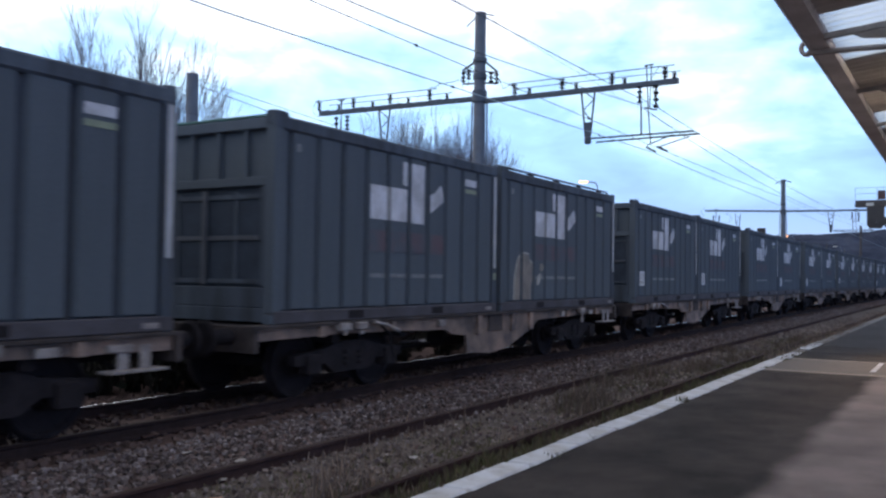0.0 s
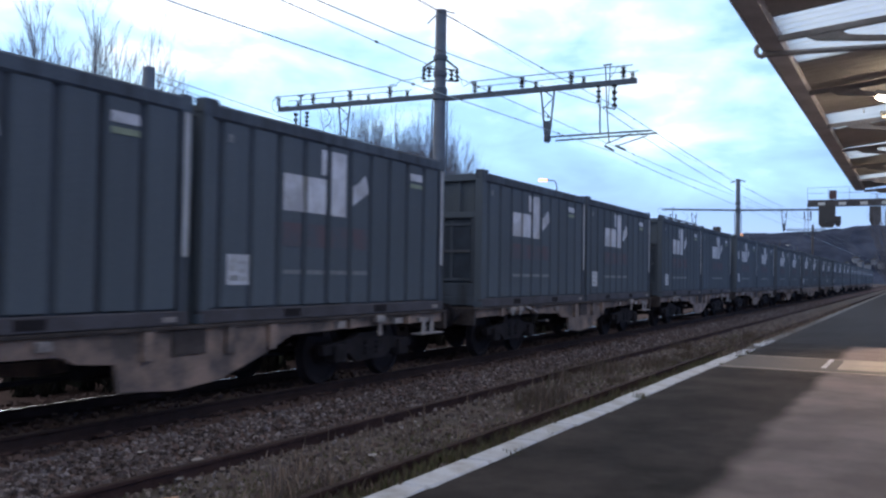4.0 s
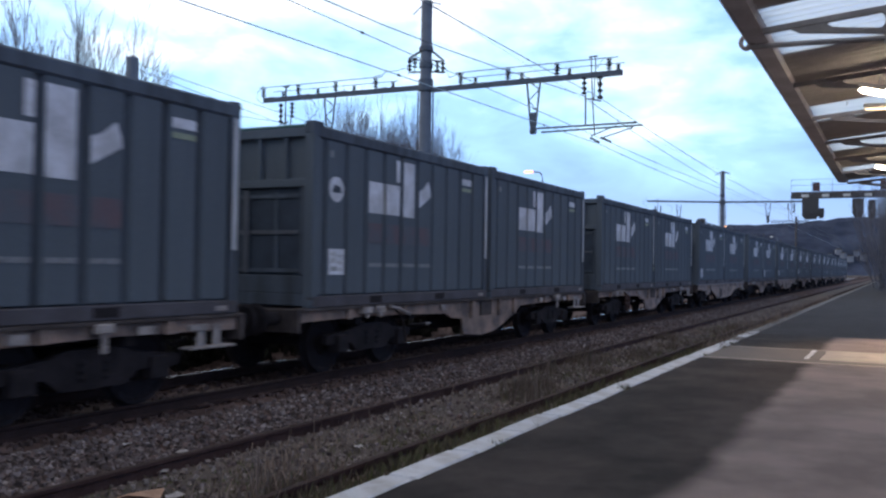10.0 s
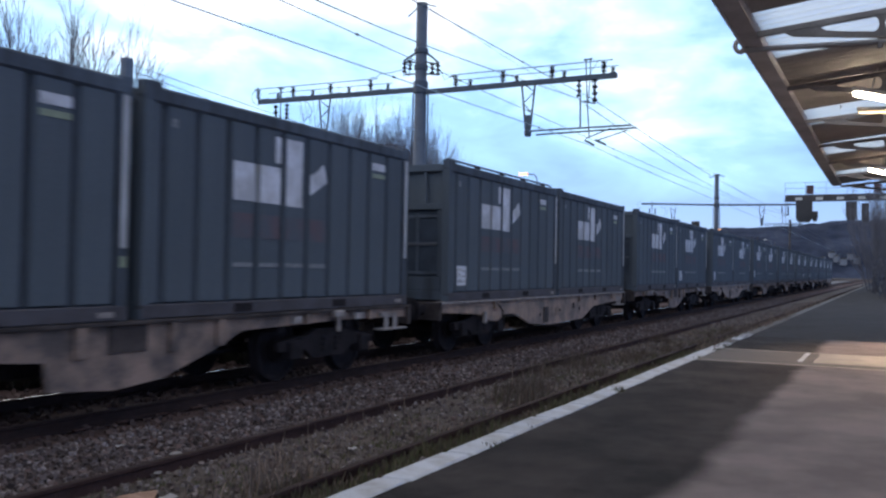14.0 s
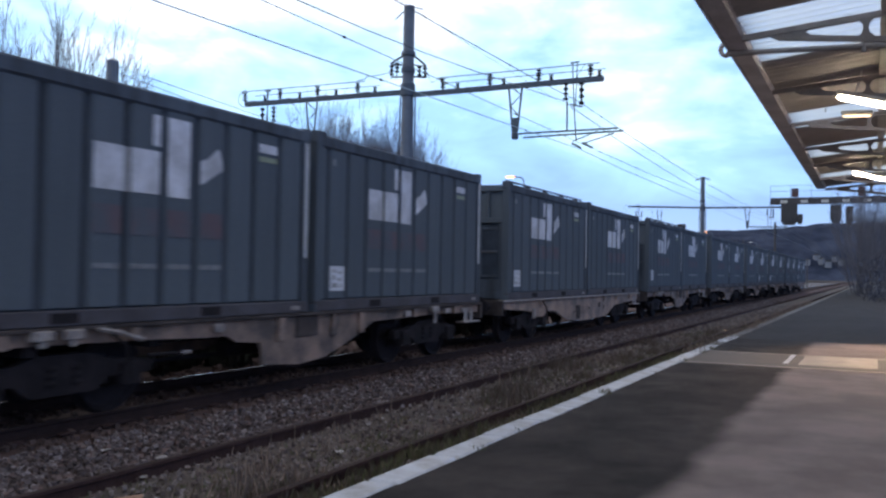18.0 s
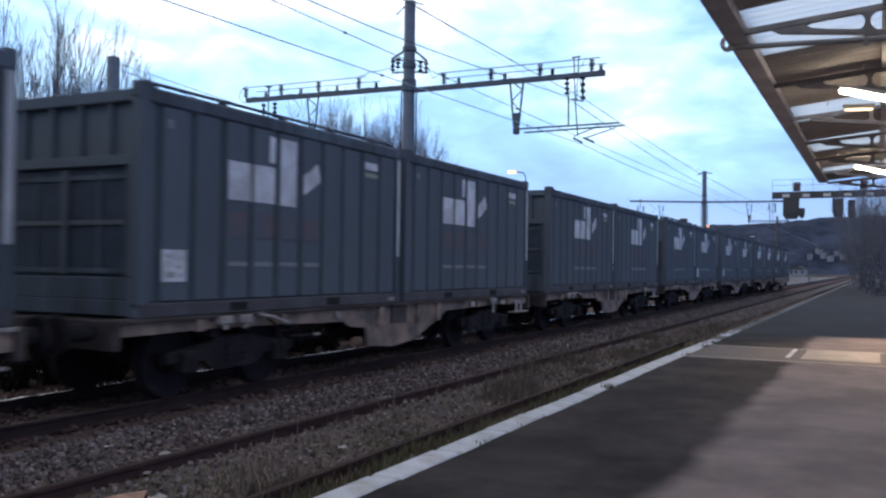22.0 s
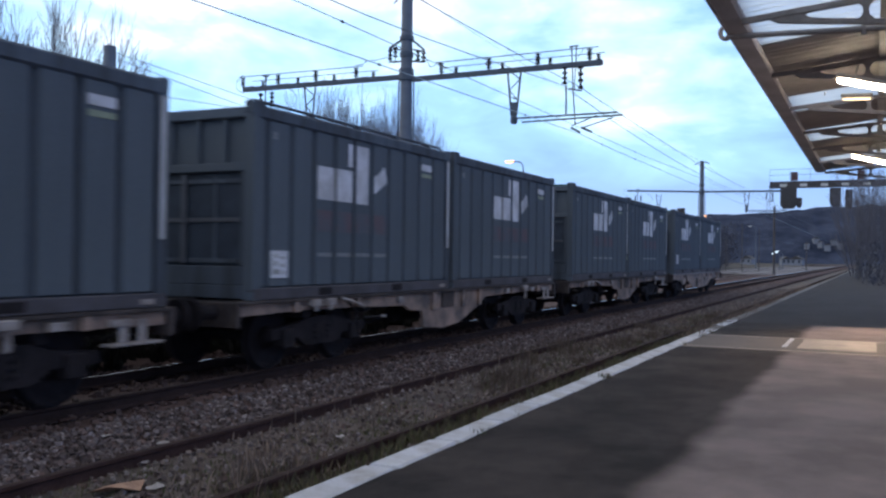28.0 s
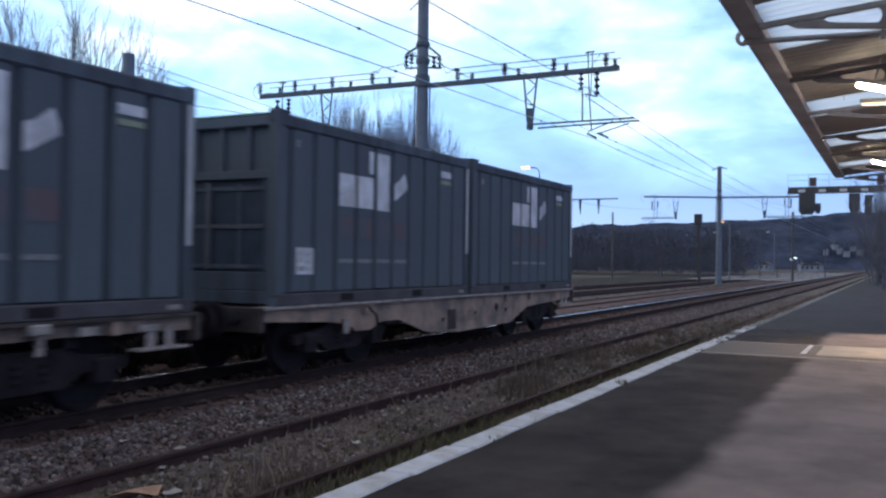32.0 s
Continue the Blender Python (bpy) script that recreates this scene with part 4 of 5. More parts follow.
for n_ in range(FIRST_N, 1):
    base = FIRST + n_ * WAGON
    src_w = wagon_pale if n_ in PALE else wagon_rust
    wg = copy_thing(src_w, pose(base + PITCH - .10, TRAIN_Y, 0))
    train.append((wg, base + PITCH - .10, 0.0))
    if n_ == -9:
        add_handwheel(wg)
    if n_ == 0:
        tl = part("tail_lamp", box(6.37, 6.55, -1.22, -.98, .80, 1.08, .02), M_RED_TAIL, wg, "red tail lamp on the last headstock")
        part("tail_lens", lathe([(.08, 6.55), (.07, 6.57)], "x", (0, -1.1, .96), 12), M_RED_LAMP, tl)
    for k in (0, 1):
        c = copy_thing(proto_b if (n_, k) in SHIFTED else proto, pose(base + k * GAP_2 + CONT_L / 2, TRAIN_Y, DECK))
        lab = "dark grey ribbed steel container with white block markings"
        if n_ in (PLATE_A if k == 0 else PLATE_B):
            add_plate(c, PX, PW, YF, *PLATE_AT.get((n_, k), (.0, .0)))
            lab = "dark grey ribbed steel container with white markings and low plate"
        if (n_, k) == (-10, 0):
            add_emblem(c, PX, PW, YF)
            lab = "dark grey ribbed container with round white emblem and plate"
        if (n_, k) in BARS:
            add_tarp_bar(c)
        if (n_, k) in {(-14, 0), (-9, 0), (-4, 0), (-1, 0)}:
            add_tag(c)
        if (n_, k) == (-14, 1):
            add_spray(c, PX, PW, YF)
            lab = "dark grey ribbed container with faded cream spray paint"
        if (n_, k) in TARPS:
            h_ = CONT_L / 2
            part("tarpaulin_edge", box(-h_ + .02, -h_ + .30, -HALF_W + .02, HALF_W - .02, CONT_H + .002, CONT_H + .035, .01), M_GREEN_TARP, c, "green tarpaulin edge")
        c["label"] = lab
        train.append((c, base + k * GAP_2 + CONT_L / 2, DECK))
for ob in (proto, proto_b, wagon_rust, wagon_pale):
    for o in (*ob.children_recursive, ob):
        bpy.data.objects.remove(o)

# ---- catenary ----
MAST_X, MAST_Y, ARM_Z = 27.7, 15.1, 8.15


def insulator(parent, p, length, up=True, discs=5, r=.085):
    b = bmesh.new()
    prof = []
    for k in range(discs):
        z = length * (k + .2) / discs
        prof += [(.035, z), (r, z + length * .25 / discs), (r * .8, z + length * .5 / discs), (.035, z + length * .6 / discs)]
    add_lathe(b, prof if up else [(q, -z) for q, z in prof], "z", p, 10)
    return part("insulator", b, M_INSULATOR, parent)


def build_mast(height=11.2, full=True, near=(-.16, -.14), far=(-.04, .0)):
    """Central mast with a long cross arm over the main line and the tracks beyond; origin at the mast's foot."""
    m_ = empty("catenary_mast", "tall grey steel catenary mast with long cross arm and insulators", "catenary mast", "catenary masts")
    part("mast", lathe([(.30, -.6), (.25, 3.0), (.21, 8.0), (.20, height), (.10, height + .01)], "z", (0, 0, 0), 14), M_CATENARY, m_, smooth=False)
    part("base_block", box(-.5, .5, -.5, .5, -.7, -.1, .03), M_STONE_FACE, m_)
    part("mast_collar", lathe([(.25, ARM_Z - .22), (.27, ARM_Z - .2), (.27, ARM_Z + .2), (.25, ARM_Z + .22)], "z", (0, 0, 0), 14), M_ARM, m_)
    part("mast_collar", lathe([(.24, ARM_Z + .62), (.25, ARM_Z + .64), (.25, ARM_Z + .80), (.24, ARM_Z + .82)], "z", (0, 0, 0), 14), M_ARM, m_)
    for y0, y1, za, zb in ((-7.2, -.22, *near), (.22, 7.3, *far)):
        arm = part("cross_arm", prism([(min(y0, y1), 0), (max(y0, y1), 0), (max(y0, y1), .165), (min(y0, y1), .165)], "x", -.08, .08), M_ARM, m_)
        rise = (zb - za) / abs(y1 - y0) * (1 if y0 > 0 else -1)
        arm.matrix_basis = Matrix.Translation((0, 0, ARM_Z - .1 + za)) @ Matrix.Rotation(math.atan(rise), 4, "X")
        # two rows of upright insulators that carry feeders along the arm
        hi_pts, lo_pts = [], []
        ys = (-6.77, -4.99, -3.21, -1.41) if y0 < -1 else (2.11, 3.89, 5.63, 7.33)
        for y in ys if full else ():
            part("insulator_bracket", tube([(0, y + (-.5 if y0 > -1 else .0), .18), (-.02, y, .16), (-.02, y, .22)], .035, 5), M_ARM, arm)
            insulator(arm, (-.02, y, .20), .38, discs=4, r=.11)
            hi_pts.append((-.02, y, .60))
        for y in () if not full else ((-7.05, -5.4, -3.7, -1.95) if y0 < -1 else (1.4, 3.1, 4.75, 6.4)):
            insulator(arm, (.05, y, .17), .22, discs=3, r=.09)
            lo_pts.append((.05, y, .41))
        if not full:
            continue
        part("feeder_tube", tube([(-.02, min(p[1] for p in hi_pts) - .3, .60), (-.02, max(p[1] for p in hi_pts) + .2, .60)], .018, 5), M_WIRE, arm)
        part("feeder_tube", tube([(.05, min(p[1] for p in lo_pts) - .2, .41), (.05, max(p[1] for p in lo_pts) + .5, .41)], .014, 5), M_WIRE, arm)
    Z_ = ARM_Z - .1
    for pts in ([(0, 7.33, 8.74 - Z_), (0, 7.64, 8.50 - Z_), (0, 7.68, 8.26 - Z_), (0, 7.5, 8.08 - Z_), (0, 7.3, 8.0 - Z_)], [(0, 5.35, 8.15 - Z_), (0, 4.92, 7.93 - Z_), (0, 4.72, 7.62 - Z_), (0, 4.83, 7.40 - Z_), (0, 5.1, 7.29 - Z_)],
                [(0, -1.4, .45), (0, -.95, .3), (.02, -.75, .7)], [(0, -6.6, .5), (.03, -6.3, .1), (.02, -6.5, -.9)]):
        part("jumper_cable", tube([(x, y, z + ARM_Z - .1) for x, y, z in pts], .013, 5), M_WIRE, m_)
    for s, out in ((-1, .82), (1, 1.02)) if full else ():
        br = part("feeder_bracket", tube([(0, s * .12, ARM_Z + 1.30), (0, s * .42, ARM_Z + (1.30 + out) / 2 + .02), (0, s * .72, ARM_Z + out)], .042, 6), M_ARM, m_)
        part("feeder_bracket", tube([(0, s * .12, ARM_Z + .92), (0, s * .72, ARM_Z + out - .03)], .03, 6), M_ARM, br)
        part("feeder_bracket", tube([(0, s * .1, ARM_Z + .50), (0, s * .66, ARM_Z + .47 + .06 * s)], .035, 6), M_ARM, br)
        for y in (.46, .68):
            insulator(br, (0, s * y, ARM_Z + out + (.06 if y < .5 else -.02)), .44, up=False, discs=3, r=.10)
            part("insulator_rod", tube([(0, s * y, ARM_Z + out - .38), (.02, s * (y + .05), ARM_Z + .46)], .016, 5), M_ARM, br)
    if full:
        part("jumper_cable", tube([(-.02, 2.13, 8.67), (-.02, 1.83, 8.69), (-.02, 1.67, 8.79), (-.02, 1.22, 8.79), (0, .70, 8.87)], .014, 5), M_WIRE, m_)
        part("mast_collar", lathe([(.24, ARM_Z + 1.22), (.26, ARM_Z + 1.24), (.26, ARM_Z + 1.38), (.24, ARM_Z + 1.40)], "z", (0, 0, 0), 14), M_ARM, m_)
    for s in (-1, 1):
        part("stay_tube", tube([(0, s * .30, ARM_Z - .2), (-.02, s * .33, 4.2)], .03, 6), M_ARM, m_)
        part("top_spike", tube([(0, 0, height), (s * .35, s * .75, height - .30)], .022 if full else .05, 5), M_ARM, m_)
    # drop frames with registration tubes: over the main line (-y) and over the far track (+y)
    for s, yb, tubes in ((-1, -4.15, (-7.7, -7.85)), (1, 4.15, (7.4, 7.6))):
        fr = bmesh.new()
        for dy in (-.25, .25):
            add_tube(fr, [(0, yb + dy, ARM_Z - .12), (0, yb + dy * .35, ARM_Z - 1.72)], .035, 5)
        zz = [ARM_Z - .12 - .36 * k for k in range(5)]
        for k in range(4):
            sgn = 1 if k % 2 else -1
            w0, w1 = .25 - .16 * k / 4.4, .25 - .16 * (k + 1) / 4.4
            add_tube(fr, [(0, yb - sgn * w0, zz[k]), (0, yb + sgn * w1, zz[k + 1])], .02, 4)
        d_ = part("drop_frame", fr, M_ARM, m_)
        part("drop_plate", box(-.02, .02, yb - .10, yb + .10, ARM_Z - 1.78, ARM_Z - 1.25, .01), M_ARM, d_)
        part("drop_foot", lathe([(.09, ARM_Z - 1.98), (.12, ARM_Z - 1.93), (.12, ARM_Z - 1.78), (.08, ARM_Z - 1.74)], "z", (0, yb, 0), 10), M_ARM, d_)
        zt = ARM_Z - 1.80
        part("registration_tube", tube([(0, yb + s * .12, zt), (0, tubes[0], zt)], .032, 8), M_ARM, d_)
        part("registration_tube", tube([(.12, yb + s * .25, zt - .12), (.10, tubes[1], zt - .08)], .030, 8), M_ARM, d_)
        def rod(name, r, *pts):
            part(name, tube([(x, s * y, ARM_Z + z) for x, y, z in pts], r, 6), M_ARM, d_)
        insulator(d_, (0, s * 5.93, ARM_Z - .15), .66, up=False, discs=4, r=.10)
        insulator(d_, (0, s * 6.47, ARM_Z - .15), .86, up=False, discs=4, r=.10)
        rod("hanger_rod", .030, (0, 5.98, -.8), (0, 5.99, -1.82))
        rod("hanger_rod", .022, (-.05, 6.17, .46), (-.05, 6.23, -.94), (0, 6.30, -2.10))
        rod("hanger_rod", .018, (.05, 6.30, .46), (.05, 6.25, -.94))
        rod("hanger_yoke", .028, (0, 6.08, .44), (0, 6.38, .46))
        rod("hanger_yoke", .028, (0, 6.08, -.92), (0, 6.50, -1.03))
        rod("steady_arm", .020, (.06, 7.54, -1.95), (.02, 6.53, -2.24))
        rod("steady_arm", .020, (-.10, 7.05, -1.88), (-.04, 6.20, -2.16))
        rod("wire_clamp", .036, (-.1, 6.18, -2.22), (.05, 6.46, -2.38))
        rod("wire_clamp", .036, (-.05, 6.52, -2.22), (.1, 6.84, -2.38))
    return m_


mast_a = build_mast()
mast_a.matrix_basis = pose(MAST_X, MAST_Y, 0)
copy_thing(mast_a, pose(-32.5, MAST_Y, 0))
mast_b = build_mast(full=False, near=(.08, .0), far=(.08, .32))
mast_b.matrix_basis = pose(87.6, MAST_Y - .1, 0)


def wire(y, z, label, r=.011, sag=.0, xs_=(-32.5, 27.7, 87.6, 147.5, 207.5, 300)):
    """A wire from mast to mast with its sag."""
    pts = []
    for a, b in zip(xs_, xs_[1:]):
        for k in range(8):
            f = k / 8
            pts.append((a + (b - a) * f, y, z - sag * 4 * f * (1 - f)))
    pts.append((xs_[-1], y, z))
    return tagged(part("overhead_wire", tube(pts, r, 5), M_WIRE), label, "wire", "overhead wires")


def line_wire(pts, r, material, label):
    w_ = tagged(part("overhead_wire", tube(pts, r, 5), material), label, "wire", "overhead wires")
    for a, b in zip(pts, pts[1:]):
        for k in range(int((b[0] - a[0]) / 4.3)):
            f = (k + .6) / ((b[0] - a[0]) / 4.3)
            if 5 < a[0] + (b[0] - a[0]) * f < 42:
                p = Vector(a).lerp(Vector(b), f)
                part("wire_clamp", lathe([(.015, -.05), (.026, -.03), (.026, .03), (.015, .05)], "x", tuple(p), 6), M_ARM, w_)
    return w_


def along(y, xz):
    return [(x, y, z) for x, z in xz]


line_wire(along(8.6, [(-40, 5.5), (-12, 5.05), (8.6, 5.20), (12.1, 5.29), (20, 5.50), (27.6, 5.70), (32.5, 5.65), (49, 5.66), (67, 5.72), (87.6, 5.74), (147, 5.74), (300, 5.74)]), .011, M_COPPER_WIRE, "thick pale contact wire over the main line")
line_wire(along(8.75, [(-40, 5.92), (11, 5.93), (27.8, 5.97), (33, 6.00), (37.7, 6.02), (43.7, 6.11), (50, 6.21), (63, 6.30), (87.6, 6.65), (147, 6.4), (300, 6.4)]), .009, M_WIRE, "contact wire over the main line")
line_wire(along(9.1, [(-32, 7.27), (-14, 6.4), (3, 6.25), (12.5, 6.38), (15, 6.45), (17.6, 6.58), (20.3, 6.75), (27.3, 7.27), (33.3, 6.98), (39.2, 6.80), (45.5, 6.66), (52, 6.60), (60, 6.60), (72, 6.8), (87.6, 7.25), (118, 6.3), (147, 7.25), (177, 6.3), (300, 7.2)]), .012, M_WIRE, "sagging messenger wire over the main line")
line_wire(along(8.7, [(-32, 7.28), (0, 6.95), (16, 7.12), (19, 7.14), (23.5, 7.18), (27.7, 7.28), (33, 7.16), (37.5, 7.08), (43.4, 6.99), (49.6, 6.92), (62.5, 6.98), (87.6, 7.25), (118, 6.9), (147, 7.25), (300, 7.2)]), .012, M_WIRE, "second messenger wire over the main line")
wire(21.5, 7.2, "messenger wire over a far track", .011, .9)
wire(15.1, 11.2, "earth wire along the mast tops", .007, .5)


def pole(name, x, y, top, r, label, material, cat="pole"):
    p_ = empty(name, label, cat, at=(x, y, 0))
    part("shaft", lathe([(r * 1.25, -.6), (r, top), (r * .6, top + .01)], "z", (0, 0, 0), 10), material, p_)
    part("foot", box(-r * 2, r * 2, -r * 2, r * 2, -.6, -.4), M_STONE_FACE, p_)
    return p_


bp = pole("anchor_mast", 22.4, 24.0, 8.85, .21, "grey anchor mast behind the train with stay wire", M_CATENARY, "catenary mast")
part("stay_wire", tube([(0, 0, 8.7), (6, -1.4, 7.9), (14, -2.4, 7.2), (30, -2.5, 6.9)], .012, 4), M_WIRE, bp)
part("stay_wire", tube([(0, 0, 8.5), (7, -.6, 7.7), (16, -1.2, 6.9), (34, -2.5, 5.9)], .012, 4), M_WIRE, bp)
fm_ = pole("far_catenary_mast", 112.0, 38.5, 10.6, .2, "distant grey catenary mast with crossbar", M_CATENARY, "catenary mast")
part("cross_arm", box(-.08, .08, -6.6, 5, 10.1, 10.25), M_ARM, fm_)
for y in (-4, -1.5, 2.5):
    part("drop_frame", prism([(y - .2, 10.1), (y + .2, 10.1), (y + .05, 8.2), (y - .05, 8.2)], "x", -.03, .03), M_ARM, fm_)

# ---- platform canopy ----
CAN_Y, CAN_Z, CAN_END = 1.65, 4.50, 30.35
RISE = .115                           # the roof climbs away from the tracks
canopy = empty("canopy", "brown steel platform canopy with corrugated and milky clear roof sheets", "canopy")
part("edge_gutter", prism([(CAN_Y, CAN_Z + .02), (CAN_Y - .04, CAN_Z - .02), (CAN_Y - .24, CAN_Z - .02), (CAN_Y - .27, CAN_Z + .02), (CAN_Y - .27, CAN_Z + .17), (CAN_Y, CAN_Z + .17)], "x", -12, CAN_END), M_GUTTER, canopy)
part("gutter_lip", tube([(-12, CAN_Y - .005, CAN_Z + .02), (CAN_END + .02, CAN_Y - .005, CAN_Z + .02)], .035, 8), M_GUTTER, canopy)
IN_Y, OUT_Y = CAN_Y - .22, -4.6


def roof_z(y):
    return CAN_Z + .05 + (IN_Y - y) * RISE


def sheet(name, x0, x1, material, label=""):
    """Corrugated sheet whose waves run across the platform."""
    b = bmesh.new()
    wave = .22
    n = max(4, int(round((x1 - x0) / wave)) * 4)
    ys_ = (IN_Y, OUT_Y)
    top = []
    for i in range(n + 1):
        x = x0 + (x1 - x0) * i / n
        dz = .022 * math.cos(2 * math.pi * (x - x0) / wave)
        top.append([b.verts.new((x, y, roof_z(y) + dz)) for y in ys_] + [b.verts.new((x, y, roof_z(y) + dz + .006)) for y in ys_])
    for p, q in zip(top, top[1:]):
        b.faces.new((p[0], p[1], q[1], q[0]))
        b.faces.new((p[2], q[2], q[3], p[3]))
    return part(name, b, material, canopy, label, smooth=True)


CLEARS = [(-6.6, -4.6), (-1.4, .6), (3.8, 5.9), (10.15, 12.45), (16.45, 18.3), (21.0, 22.9), (26.6, 28.2)]
x = -12.0
for a, b in CLEARS + [(CAN_END, CAN_END)]:
    k = max(1, int(round((a - x) / 1.1)))
    for i in range(k):
        sheet("roof_sheet", x + (a - x) * i / k, x + (a - x) * (i + 1) / k, M_CANOPY_SHEET)
    if b > a:
        for i in range(2):
            sheet("clear_sheet", a + (b - a) * i / 2, a + (b - a) * (i + 1) / 2, M_CLEAR, "milky clear corrugated sheet")
    x = b


def truss(x):
    """Cantilever bracket: rising top chord, falling bottom chord with a solid nose, uprights between them."""
    def hi_z(y):
        return 4.43 + (1.38 - y) * .088

    def lo_z(y):
        return 4.40 - (1.0 - y) * .115
    tr = part("bracket_top_chord", prism([(1.40, 4.43), (OUT_Y, hi_z(OUT_Y)), (OUT_Y, hi_z(OUT_Y) + .07), (1.40, 4.495)], "x", x - .035, x + .035), M_CANOPY_STEEL, canopy)
    part("bracket_bottom_chord", prism([(1.10, 4.452), (1.0, lo_z(1.0)), (OUT_Y, lo_z(OUT_Y)), (OUT_Y, lo_z(OUT_Y) + .06), (.52, lo_z(.52) + .06), (.66, 4.43), (.73, 4.47), (.68, hi_z(.68) - .002), (1.08, hi_z(1.08) - .002)], "x", x - .03, x + .03), M_CANOPY_STEEL, tr)
    for k in range(6):
        y = .095 - k * .85
        z0, z1 = lo_z(y) + .05, hi_z(y) + .005
        out = [(y - .09, z0), (y + .09, z0), (y + .04, z0 + .05), (y + .027, z0 + .10), (y + .027, z1 - .09), (y + .04, z1 - .04), (y + .08, z1),
               (y - .08, z1), (y - .04, z1 - .04), (y - .027, z1 - .09), (y - .027, z0 + .10), (y - .04, z0 + .05)]
        part("bracket_upright", prism(out, "x", x - .028, x + .028), M_CANOPY_STEEL, tr)


for x in (-8.6, -5.4, -2.1, 1.2, 4.4, 7.6, 10.75, 14.1, 17.3, 20.7, 23.9, 27.1, 30.3):
    truss(x)
part("tie_hanger", tube([(11.35, .12, 4.32), (11.35, .12, 4.44)], .03, 6), M_CANOPY_STEEL, canopy)
for y in (-.4, -2.4, -4.2):
    part("purlin", box(-12, CAN_END, y - .04, y + .04, roof_z(y) - .12, roof_z(y) - .03), M_CANOPY_STEEL, canopy)
part("tie_rod", tube([(11.35, CAN_Y + .02, CAN_Z - .06), (11.35, CAN_Y - .5, CAN_Z - .07), (11.4, -4.4, CAN_Z - .27)], .035, 8), M_CANOPY_STEEL, canopy)
part("tie_eye", tube([(11.35 + .0, CAN_Y + .02 + .07 * math.sin(k * math.pi / 6), CAN_Z + .0 + .08 * math.cos(k * math.pi / 6)) for k in range(13)], .03, 6), M_CANOPY_STEEL, canopy)
for x in (-2.1, 7.6, 17.3):
    part("column", lathe([(.16, PLAT_Z), (.16, PLAT_Z + .25), (.11, PLAT_Z + .3), (.11, CAN_Z - .5)], "z", (x, -2.6, 0), 14), M_CANOPY_STEEL, canopy)
part("ridge_tube", box(-12, CAN_END - .1, -.16, -.05, 4.60, roof_z(-.1) - .03, .01), M_CANOPY_SHEET, canopy, "pale longitudinal roof tube")


def tube_lamp(x, y, z, length=1.5, tilt=0.0, r=.045, glow=None):
    l_ = empty("tube_lamp", "lit warm fluorescent tube lamp under the canopy", "lamp", "canopy lamps", at=pose(x, y, z, tilt))
    part("fitting", box(-.07, .07, -length / 2, length / 2, .03, .09, .01), M_FITTING, l_)
    part("tube", lathe([(r * .6, -length / 2 + .03), (r, -length / 2 + .08), (r, length / 2 - .08), (r * .6, length / 2 - .03)], "y", (0, 0, 0), 10), glow or M_TUBE, l_)
    for s in (-.5, .5):
        part("hanger", tube([(0, s, .08), (0, s, .42)], .012, 5), M_FITTING, l_)


for x, y, z in ((14.1, -.20, 4.15), (24.5, -.20, 4.15), (3.7, -.20, 4.15), (-6.7, -.20, 4.15)):
    tube_lamp(x, y, z, 1.5, 15)
# Short glowing tube added where a golden streak of light shows
tube_lamp(16.6, .28, 4.45, .5, 2, .018, M_TUBE_WEAK)

# ---- distance: signals, posts, woods, hills, houses ----
gan = empty("signal_gantry", "steel signal gantry with railed walkway and hanging signal heads", "signal gantry", at=(100.0, 0, 0))
part("beam", box(-.5, .5, -14, 10.0, 9.35, 10.02), M_GANTRY, gan)
for k in range(12):
    y = 9.5 - k * 2.0
    # Gaps are solid blocks; the pale ones paint the sky that shows through
    part("lattice_gap", box(-.52, .52, y - 1.2, y - .5, 9.45, 9.75), M_FITTING if k < 5 else M_ARM, gan)
for y in (-13.5,):
    part("gantry_leg", box(-.4, .4, y - .3, y + .3, -.6, 9.4), M_GANTRY, gan)
rail_b = bmesh.new()
for z in (10.7, 11.3):
    add_tube(rail_b, [(-.5, 10, z), (-.5, -14, z)], .018, 4)
for k in range(13):
    add_tube(rail_b, [(-.5, 10 - 2 * k, 10), (-.5, 10 - 2 * k, 11.3)], .018, 4)
part("walkway_rail", rail_b, M_CATENARY, gan)
for y, w, z0, z1 in ((8.1, 1.6, 7.1, 9.3), (7.05, .55, 7.2, 8.25), (3.6, 1.05, 7.3, 9.2), (2.3, .7, 7.0, 9.0)):
    h_ = part("signal_head", prism([(y - w / 2, z0 + .4), (y - w / 3, z0), (y + w / 3, z0), (y + w / 2, z0 + .4), (y + w / 2, z1), (y - w / 2, z1)], "x", -.9, -.5), M_SIGNAL, gan)
    part("signal_hood", box(-1.15, -.9, y - .15, y + .15, z0 + .5, z0 + .75), M_SIGNAL, h_)
for y in (7.58, 1.2):
    part("signal_box", box(-.4, .0, y - .34, y + .34, 10.1, 11.0), M_RED_BOX, gan)

sp = pole("signal_post", 92.0, 17.65, 4.6, .14, "dark colour light signal on a post beside the far tracks", M_SIGNAL, "signal")
part("signal_head", box(-.2, .2, -.22, .55, 5.8, 6.9, .05), M_SIGNAL, sp)
part("signal_stem", box(-.12, .12, -.08, .24, .4, 5.85), M_SIGNAL, sp)
